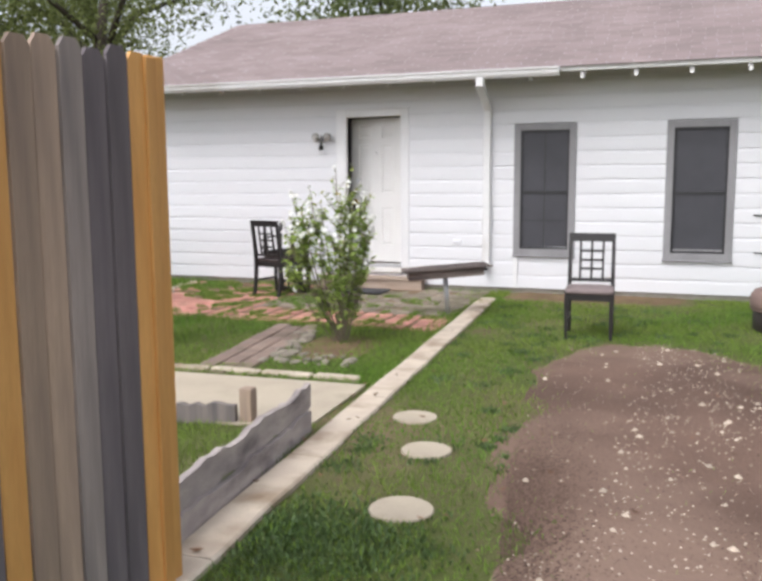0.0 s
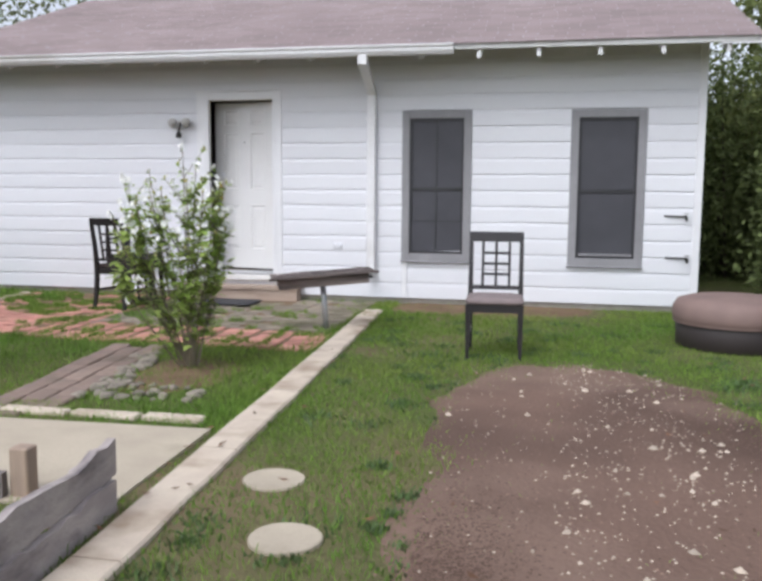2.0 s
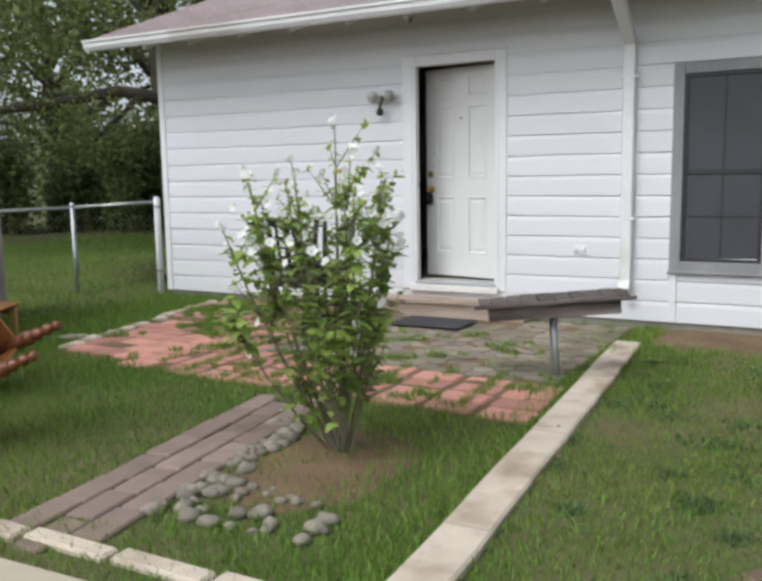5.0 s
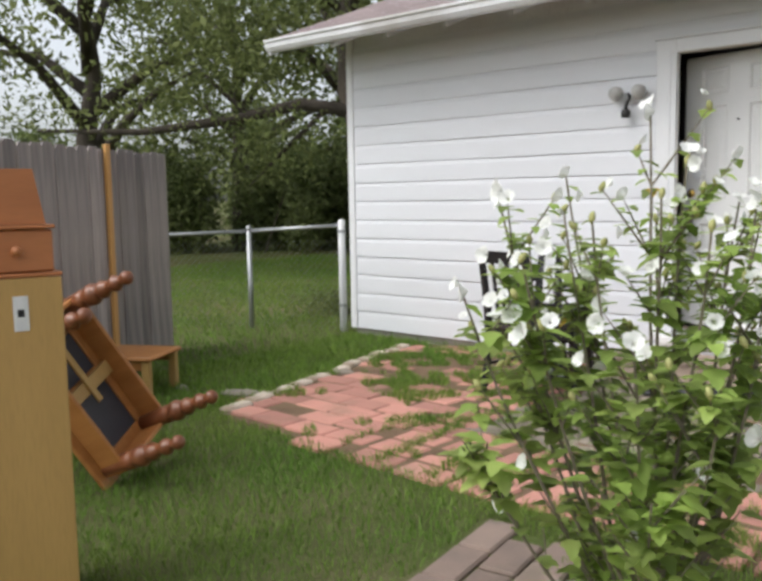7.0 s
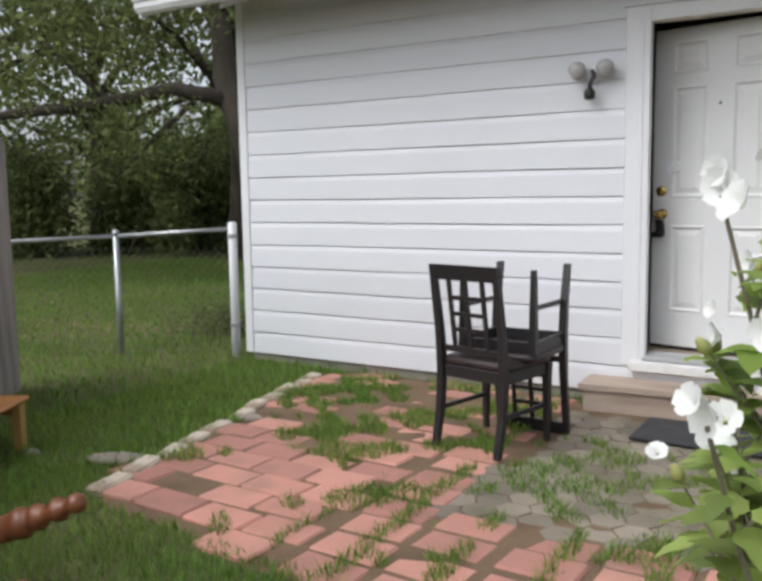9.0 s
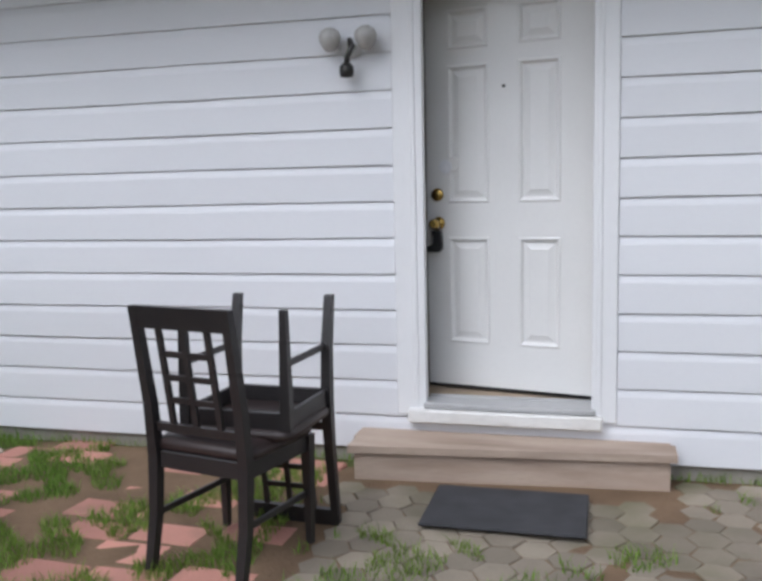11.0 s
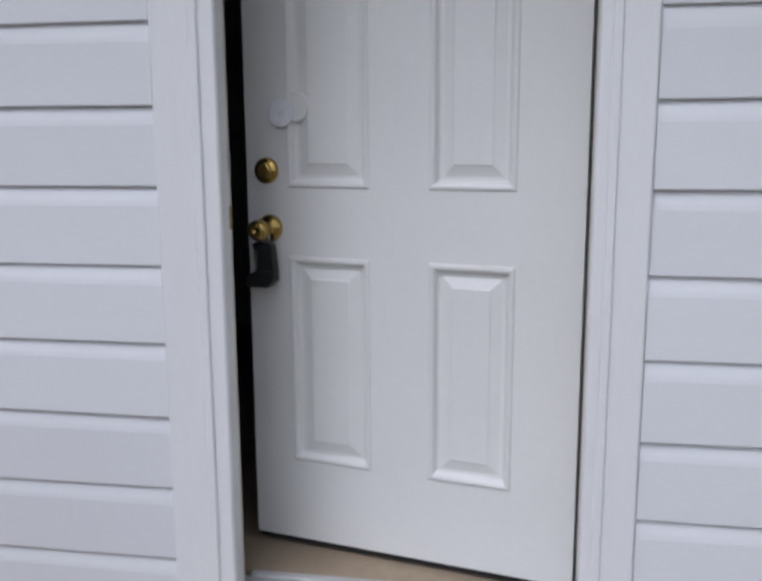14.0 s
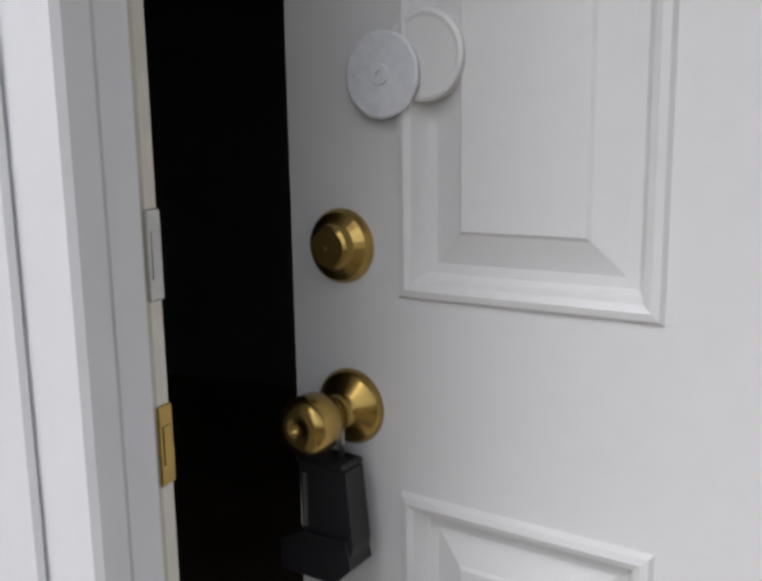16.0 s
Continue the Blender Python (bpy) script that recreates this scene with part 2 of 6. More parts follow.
M["threshold"] = material("grey_threshold_paint", (0.42, 0.42, 0.42), (0.34, 0.34, 0.34), 0.5, 6, 50, 0.1, 0.002, stretch=(0.4, 1, 1), stain=(0.2, 0.19, 0.17), stain_amount=0.2)
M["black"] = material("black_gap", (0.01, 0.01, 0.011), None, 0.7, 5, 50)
M["rubber"] = material("dark_door_mat", (0.045, 0.045, 0.05), (0.03, 0.03, 0.033), 0.9, 8, 250, 0.5, 0.004)
M["white_plastic"] = material("white_plastic", (0.74, 0.75, 0.78), (0.68, 0.69, 0.72), 0.4, 12, 90, 0.05, 0.001)
M["paper"] = material("white_paper", (0.75, 0.75, 0.74), None, 0.8, 12, 90, 0.05, 0.001)
M["lampglass"] = material("frosted_lamp_glass", (0.50, 0.49, 0.47), (0.36, 0.35, 0.33), 0.25, 10, 40, 0.1, 0.002)
M["lampmetal"] = material("dark_lamp_metal", (0.04, 0.038, 0.036), None, 0.45, 10, 60, 0.1, 0.002, metal=0.4)


# ---- mesh helpers ----
class Shape:
    """Collects boxes, tubes and turned forms into one mesh."""

    def __init__(self):
        self.v, self.f = [], []

    def add(self, verts, faces):
        o = len(self.v)
        self.v += [tuple(p) for p in verts]
        self.f += [tuple(i + o for i in q) for q in faces]
        return self

    def box(self, x0, x1, y0, y1, z0, z1, b=0.0, m=None):
        if b <= 0:
            vs = [Vector(p) for p in ((x0, y0, z0), (x1, y0, z0), (x1, y1, z0), (x0, y1, z0), (x0, y0, z1), (x1, y0, z1), (x1, y1, z1), (x0, y1, z1))]
            fs = [(0, 3, 2, 1), (4, 5, 6, 7), (0, 1, 5, 4), (1, 2, 6, 5), (2, 3, 7, 6), (3, 0, 4, 7)]
        else:
            bm = bmesh.new()
            bmesh.ops.create_cube(bm, size=1.0, matrix=Matrix.Translation(((x0 + x1) / 2, (y0 + y1) / 2, (z0 + z1) / 2)) @ Matrix.Diagonal((x1 - x0, y1 - y0, z1 - z0, 1)))
            bmesh.ops.bevel(bm, geom=bm.edges[:], offset=b, segments=1, affect="EDGES", profile=0.5)
            bm.verts.index_update()
            vs = [v.co.copy() for v in bm.verts]
            fs = [[v.index for v in q.verts] for q in bm.faces]
            bm.free()
        if m is not None:
            vs = [m @ v for v in vs]
        return self.add(vs, fs)

    def tube(self, pts, radii, n=8, cap=True):
        pts = [Vector(p) for p in pts]
        vs, fs = [], []
        for i, p in enumerate(pts):
            d = (pts[min(i + 1, len(pts) - 1)] - pts[max(i - 1, 0)]).normalized()
            a = d.orthogonal().normalized() if i == 0 else (a - d * a.dot(d)).normalized()
            c = d.cross(a)
            r = radii[i] if isinstance(radii, (list, tuple)) else radii
            for k in range(n):
                t = 2 * math.pi * k / n
                vs.append(p + (a * math.cos(t) + c * math.sin(t)) * r)
        for i in range(len(pts) - 1):
            for k in range(n):
                fs.append((i * n + k, i * n + (k + 1) % n, (i + 1) * n + (k + 1) % n, (i + 1) * n + k))
        if cap:
            fs.append(tuple(range(n))[::-1])
            fs.append(tuple(range((len(pts) - 1) * n, len(pts) * n)))
        return self.add(vs, fs)

    def lathe(self, prof, n=20, m=None):
        """prof: (radius, height) pairs up the axis."""
        vs, fs = [], []
        for r, h in prof:
            for k in range(n):
                t = 2 * math.pi * k / n
                vs.append(Vector((max(r, 1e-4) * math.cos(t), max(r, 1e-4) * math.sin(t), h)))
        for i in range(len(prof) - 1):
            for k in range(n):
                fs.append((i * n + k, i * n + (k + 1) % n, (i + 1) * n + (k + 1) % n, (i + 1) * n + k))
        fs.append(tuple(range(n))[::-1])
        fs.append(tuple(range((len(prof) - 1) * n, len(prof) * n)))
        if m is not None:
            vs = [m @ v for v in vs]
        return self.add(vs, fs)

    def prism(self, poly, axis, a, b):
        """poly: 2D outline swept along axis x, y or z from a to b."""
        def put(p, s):
            return {"x": (s, p[0], p[1]), "y": (p[0], s, p[1]), "z": (p[0], p[1], s)}[axis]
        n = len(poly)
        vs = [put(p, a) for p in poly] + [put(p, b) for p in poly]
        fs = [tuple(range(n))[::-1], tuple(range(n, 2 * n))] + [(i, (i + 1) % n, n + (i + 1) % n, n + i) for i in range(n)]
        return self.add(vs, fs)

    def mesh(self, name, smooth=False):
        me = bpy.data.meshes.new(name)
        me.from_pydata(self.v, [], self.f)
        bm = bmesh.new()
        bm.from_mesh(me)
        bmesh.ops.recalc_face_normals(bm, faces=bm.faces[:])
        bm.to_mesh(me)
        bm.free()
        if smooth:
            for q in me.polygons:
                q.use_smooth = True
        return me


def part(name, shape, mat, parent=None, label="", smooth=False, at=None):
    me = shape if isinstance(shape, bpy.types.Mesh) else shape.mesh(name, smooth)
    if not me.materials:
        me.materials.append(M[mat])
    ob = new(name, me)
    if at is not None:
        ob.matrix_basis = at
    if parent is not None:
        ob.parent = parent
    if label:
        tagged(ob, label)
    return ob


def thing(name, label, category, group="", at=None):
    e = new(name)
    if at is not None:
        e.matrix_basis = at
    return tagged(e, label, category, group)


def structure(name, shape, mat, label, category, smooth=False):
    ob = part(name, shape, mat, None, "", smooth)
    return tagged(ob, label, category, "", "structure")


def soup(name, verts, nper, mat, parent=None, label="", faces_per=None):
    """A mesh of many loose small faces: verts is (count * nper, 3); faces_per lists faces within one piece."""
    verts = np.asarray(verts, dtype=np.float32).reshape(-1, 3)
    count = len(verts) // nper
    faces_per = faces_per or [tuple(range(nper))]
    me = bpy.data.meshes.new(name)
    me.vertices.add(len(verts))
    me.vertices.foreach_set("co", verts.ravel())
    idx = np.concatenate([np.array(q) for q in faces_per])
    sizes = np.array([len(q) for q in faces_per])
    loops = (np.arange(count)[:, None] * nper + idx[None]).ravel().astype(np.int32)
    totals = np.tile(sizes, count)
    starts = np.concatenate(([0], np.cumsum(totals)[:-1])).astype(np.int32)
    me.loops.add(len(loops))
    me.loops.foreach_set("vertex_index", loops)
    me.polygons.add(len(totals))
    me.polygons.foreach_set("loop_start", starts)
    me.polygons.foreach_set("loop_total", totals.astype(np.int32))
    me.update(calc_edges=True)
    me.materials.append(M[mat])
    ob = new(name, me)
    if parent is not None:
        ob.parent = parent
    if label:
        tagged(ob, label)
    return ob


# ---- plan of the yard ----
def in_poly(x, y, poly):
    x, y = np.asarray(x), np.asarray(y)
    inside = np.zeros(x.shape, bool)
    n = len(poly)
    for i in range(n):
        (xa, ya), (xb, yb) = poly[i], poly[(i + 1) % n]
        c = ((ya > y) != (yb > y)) & (x < (xb - xa) * (y - ya) / (yb - ya + 1e-12) + xa)
        inside ^= c
    return inside


def wave(x, y, s=1.0, k=0.0):
    """A smooth uneven field, about -1 to 1."""
    return (np.sin(x * 2.1 * s + 1.3 + k) * np.cos(y * 1.7 * s - 0.4 + k) + 0.6 * np.sin(x * 4.3 * s - y * 3.1 * s + 2 + k) + 0.4 * np.cos(x * 7.9 * s + y * 6.7 * s + k)) / 2.0


DRIVE = [(4.15, -12.6), (3.98, -9.2), (3.88, -8.2), (3.70, -7.0), (3.62, -6.2), (3.55, -5.3), (3.50, -4.4), (3.60, -3.75), (3.85, -3.40),
         (4.40, -3.28), (4.95, -3.75), (5.30, -4.6), (5.50, -5.2), (6.1, -5.9), (7.2, -6.6), (9.0, -7.2), (14, -8), (14, -12.6)]
PATIO = [(-2.45, -0.05), (-2.07, -1.95), (-1.80, -2.9), (-0.4, -3.05), (2.06, -3.12), (2.10, -1.3), (2.12, -0.05)]
PATH_PAVED = [(0.48, -3.30), (0.95, -3.40), (1.30, -5.18), (0.82, -5.28)]
SLAB = [(0.2, -5.66), (2.36, -5.57), (2.40, -6.66), (2.0, -6.75), (0.2, -6.9)]


def curb_x(y):
    return 2.080 - 0.062 * y


# ---- ground ----
def build_ground():
    xs = np.concatenate((np.linspace(-400, -14, 12), np.linspace(-12, 12, 121), np.linspace(14, 400, 12)))
    ys = np.concatenate((np.linspace(-400, -16, 12), np.linspace(-14, 3, 86), np.linspace(5, 30, 12), np.linspace(40, 400, 10)))
    X, Y = np.meshgrid(xs, ys)
    near = np.exp(-((X / 14) ** 2 + ((Y + 5) / 12) ** 2))
    Z = G + 0.010 * wave(X, Y, 0.8) * near
    flat = in_poly(X, Y, [(-2.7, 0.3), (-2.2, -3.2), (2.9, -3.3), (2.9, 0.3)])
    Z = np.where(flat, G - 0.012, Z)
    n = len(xs)
    faces = [(j * n + i, j * n + i + 1, (j + 1) * n + i + 1, (j + 1) * n + i) for j in range(len(ys) - 1) for i in range(n - 1)]
    s = Shape().add(np.stack((X, Y, Z), -1).reshape(-1, 3).tolist(), faces)
    structure("ground", s, "lawn", "patchy green lawn ground with bare soil spots", "lawn", True)


def patch(name, outline, mat, z, label, category, edge=0.08, rough=0.012, step=0.14, crown=0.0):
    """A sheet over the ground with an uneven edge that dips under the lawn."""
    xa, xb = min(p[0] for p in outline) - 0.3, max(p[0] for p in outline) + 0.3
    ya, yb = min(p[1] for p in outline) - 0.3, max(p[1] for p in outline) + 0.3
    xs, ys = np.arange(xa, xb, step), np.arange(ya, yb, step)
    X, Y = np.meshgrid(xs, ys)
    Xw, Yw = X + edge * wave(X, Y, 1.9, 1), Y + edge * wave(Y, X, 1.7, 4)
    ins = in_poly(Xw, Yw, outline).astype(float)
    soft = ins.copy()
    for _ in range(2):
        q = np.pad(soft, 1, mode="edge")
        soft = (q[1:-1, 1:-1] * 2 + q[:-2, 1:-1] + q[2:, 1:-1] + q[1:-1, :-2] + q[1:-1, 2:]) / 6
    Z = z - 0.035 * (1 - soft) + rough * wave(X, Y, 1.6) * soft
    keep = soft > 0.02
    n = len(xs)
    faces = [(j * n + i, j * n + i + 1, (j + 1) * n + i + 1, (j + 1) * n + i) for j in range(len(ys) - 1) for i in range(n - 1)
             if keep[j, i] or keep[j + 1, i + 1] or keep[j, i + 1] or keep[j + 1, i]]
    s = Shape().add(np.stack((X, Y, Z), -1).reshape(-1, 3).tolist(), faces)
    return structure(name, s, mat, label, category, True)


build_ground()
patch("dirt_driveway", DRIVE, "dirt", G + 0.022, "bare brown packed-dirt driveway with scattered pebbles", "driveway", 0.16, 0.016, 0.09)
patch("wall_dirt_strip", [(2.35, -0.75), (3.4, -0.85), (4.7, -0.6), (4.7, 0.2), (2.35, 0.2)], "soil", G + 0.012, "bare soil strip at the foot of the white wall", "soil", 0.06)
patch("shrub_bed_soil", [(1.15, -4.75), (1.05, -4.0), (1.35, -3.6), (1.75, -3.6), (1.95, -4.1), (1.9, -4.7), (1.6, -5.0)], "soil", G + 0.012, "bare garden soil round the flowering shrub", "soil", 0.06)
patch("patio_bed", PATIO, "soil", G + 0.006, "soil bed showing between the patio pavers", "soil", 0.03, 0.004)


# ---- house ----
SID = 0.182
Z0 = 0.023
W1, W2 = (2.39, 3.195, 0.467, 2.20), (4.30, 5.11, 0.452, 2.19)
DX0, DX1, DZ0, DZ1 = -0.005, 0.80, 0.30, 2.356


def build_walls():
    s = Shape()
    def seg(x0, x1, z0, z1):
        s.box(x0, x1, 0.0, 0.13, z0, z1)
    top = 2.95
    seg(-3.29, DX0 - 0.085, Z0, top)
    seg(DX0 - 0.045, DX1 + 0.045, DZ1 + 0.04, top)
    seg(DX0 - 0.045, DX1 + 0.045, Z0, DZ0 - 0.03)
    seg(DX1 + 0.045, W1[0] + 0.08, Z0, top)
    for w, nx in ((W1, W2[0] + 0.08), (W2, 5.69)):
        seg(w[0] + 0.08, w[1] - 0.08, Z0, w[2] + 0.08)
        seg(w[0] + 0.08, w[1] - 0.08, w[3] - 0.08, top)
        seg(w[1] - 0.08, nx, Z0, top)
    wall = structure("wall_north", s, "wall_core", "house wall behind white lap siding", "wall")
    f = Shape().box(-3.27, 5.67, 0.006, 0.13, G - 0.25, Z0)
    structure("foundation", f, "foundation", "low grey concrete foundation under the siding", "foundation")
    side = Shape()
    for x0, x1 in ((-3.29, -3.16), (5.56, 5.69)):
        side.prism([(0.13, G - 0.2), (7.3, G - 0.2), (7.3, 2.95), (3.65, 4.30), (0.13, 2.98)], "x", x0, x1)
    side.box(-3.16, 5.56, 7.17, 7.3, G - 0.2, 2.95)
    structure("wall_rear", side, "wall_core", "plain white end and rear walls of the house", "wall")
    room = Shape()
    room.box(-3.1, 5.5, 0.14, 7.1, DZ0 - 0.06, DZ0 - 0.02)
    structure("room_floor", room, "room_floor", "tan floor inside the dark room", "floor")
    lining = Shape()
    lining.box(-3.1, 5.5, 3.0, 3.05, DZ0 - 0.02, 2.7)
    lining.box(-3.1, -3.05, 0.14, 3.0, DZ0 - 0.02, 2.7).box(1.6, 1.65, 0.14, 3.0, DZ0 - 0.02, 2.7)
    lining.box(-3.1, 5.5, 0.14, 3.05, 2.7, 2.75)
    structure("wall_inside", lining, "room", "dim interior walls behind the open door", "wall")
    return wall


def board_mesh(length, wob=0.0, h=SID + 0.02):
    # a lapped board: thick lower edge, thin top
    s = Shape()
    n = max(2, int(length / 0.8))
    prof = [(0.0, 0.0), (-0.0215, 0.0), (-0.023, 0.003), (-0.0195, 0.138), (-0.0175, 0.150), (-0.0095, SID + 0.002), (-0.008, h), (0.0, h)]
    for i in range(n + 1):
        x = length * i / n
        for y, z in prof:
            w = 0.0018 * math.sin(i * 2.1 + length * 3 + wob)
            s.v.append((x, y + (w if y < -0.001 else 0), z + w * 0.8))
    k = len(prof)
    for i in range(n):
        for j in range(k):
            s.f.append((i * k + j, i * k + (j + 1) % k, (i + 1) * k + (j + 1) % k, (i + 1) * k + j))
    s.f += [tuple(range(k)), tuple(range(n * k, (n + 1) * k))[::-1]]
    return s


def build_siding(wall):
    for row in range(15):
        z = Z0 + row * SID
        zt = z + SID
        spans = [(-3.235, -0.162)] if z < 2.30 else [(-3.235, 5.635)]
        right = [(0.922, 5.635)] if z < 2.30 else []
        for w in (W1, W2):
            cut = []
            for a, b in right:
                if a < w[0] and b > w[1] and z > w[2] and z < w[3] - 0.02:
                    cut += [(a, w[0]), (w[1], b)]
                else:
                    cut.append((a, b))
            right = cut
        if row == 0:
            spans, right = [(-3.235, 5.635)], []
        if row == 1:
            spans, right = [(-3.235, -0.10), (0.855, 5.635)], []
        for a, b in spans + right:
            part("siding_board", board_mesh(b - a, row * 1.7), "siding", wall, at=Matrix.Translation((a, 0, z)))


def build_trim():
    s = Shape().box(-3.315, -3.235, -0.032, 0.10, Z0, 2.95, 0.004)
    structure("trim_1", s, "trim", "white painted corner board at the house end", "trim")
    s = Shape().box(5.635, 5.715, -0.032, 0.10, Z0, 2.95, 0.004)
    structure("trim_2", s, "trim", "white painted corner board at the far house end", "trim")
    # door casing
    c = Shape()
    for x0, x1 in ((-0.160, -0.008), (0.802, 0.920)):
        c.box(x0, x1, -0.030, 0.0, 0.215, DZ1 + 0.095, 0.004)
    c.box(-0.070, -0.046, -0.036, -0.029, 0.22, DZ1 + 0.02, 0.003)
    c.box(0.826, 0.848, -0.036, -0.029, 0.22, DZ1 + 0.02, 0.003)
    c.box(-0.008, 0.802, -0.028, 0.0, DZ1, DZ1 + 0.093, 0.004)
    c.box(-0.175, 0.935, -0.045, 0.0, DZ1 + 0.096, DZ1 + 0.112, 0.003)
    c.box(-0.0492, -0.012, 0.001, 0.036, 0.27, DZ1 + 0.02, 0.003)
    structure("door_casing", c, "trim", "white painted flat door casing with worn inner edge", "door frame")
    j = Shape()
    j.box(-0.0492, -0.014, 0.037, 0.054, 0.27, DZ1 + 0.02, 0.003)
    j.box(0.804, 0.845, -0.026, 0.075, 0.27, DZ1 + 0.02, 0.003)
    j.box(0.826, 0.845, 0.075, 0.128, 0.27, DZ1 + 0.02, 0.002)
    j.box(-0.022, 0.804, -0.024, 0.075, DZ1 - 0.002, DZ1 + 0.03, 0.003)
    structure("door_jamb", j, "jamb_raw", "worn cream door jamb with chipped paint", "door frame")
    for z0, z1, mt, lb in ((1.318, 1.376, "steel", "worn steel strike plate on the jamb"), (1.196, 1.250, "brass", "worn brass strike plate on the jamb")):
        p = Shape().box(-0.0150, -0.0125, 0.038, 0.053, z0, z1, 0.001)
        p.box(-0.0152, -0.0118, 0.042, 0.050, z0 + 0.014, z1 - 0.014)
        tagged(part("strike_plate", p, mt), lb, "strike plate", "strike plates on the jamb")
    t = Shape().box(-0.02, 0.82, -0.055, 0.105, 0.252, 0.282, 0.006).box(-0.02, 0.82, 0.106, 0.135, 0.252, 0.288, 0.005)
    structure("threshold", t, "threshold", "dull metal door threshold", "threshold")
    sill = Shape().box(-0.10, 0.855, -0.075, -0.022, 0.182, 0.250, 0.008)
    structure("door_sill", sill, "worn_sill", "white wooden door sill with peeling paint", "sill")
    tb = Shape().box(2.395, 2.455, -0.034, -0.020, Z0, W1[2] - 0.01, 0.003)
    structure("trim_3", tb, "trim", "short white upright board below the window", "trim")


def rect_ring(s, x0, x1, z0, z1, w, y0, y1, b=0.003):
    s.box(x0, x0 + w, y0, y1, z0, z1, b)
    s.box(x1 - w, x1, y0, y1, z0, z1, b)
    s.box(x0 + w, x1 - w, y0, y1, z1 - w, z1, b)
    s.box(x0 + w, x1 - w, y0, y1, z0, z0 + w, b)


def build_window(i, w):
    x0, x1, z0, z1 = w
    e = tagged(thing("window_%d" % i, "tall dark double-hung window with grey painted trim", "window"), kind="structure")
    s = Shape()
    rect_ring(s, x0, x1, z0, z1, 0.088, -0.040, 0.03, 0.004)
    part("window_frame", s, "window_trim", e, "grey painted trim")
    part("window_sill", Shape().box(x0 - 0.01, x1 + 0.01, -0.062, -0.01, z0 - 0.018, z0 + 0.004, 0.004), "window_trim", e)
    a, b, c, d = x0 + 0.088, x1 - 0.088, z0 + 0.088, z1 - 0.088
    s = Shape()
    rect_ring(s, a, b, c, d, 0.028, -0.022, 0.03, 0.002)
    part("screen_frame", s, "sash", e, "black metal screen frame")
    mid = (c + d) / 2 - 0.02
    part("pane", Shape().box(a + 0.028, b - 0.028, -0.006, 0.004, mid, d - 0.028), "screen", e)
    part("pane", Shape().box(a + 0.028, b - 0.028, -0.008, 0.002, c + 0.028, mid - 0.01), "screen", e)
    part("meeting_rail", Shape().box(a + 0.028, b - 0.028, -0.018, 0.01, mid - 0.03, mid + 0.012, 0.003), "sash", e)
    if i == 1:
        part("muntin", Shape().box((a + b) / 2 - 0.008, (a + b) / 2 + 0.008, -0.012, -0.004, c, d), "sash", e)
        part("muntin", Shape().box(a, b, -0.012, -0.004, (c + mid) / 2 - 0.006, (c + mid) / 2 + 0.006), "sash", e)
    else:
        part("sash_rail", Shape().box(a + 0.028, b - 0.028, -0.017, 0.004, c + 0.03, c + 0.052, 0.002), "window_trim", e, "pale lower sash edge")


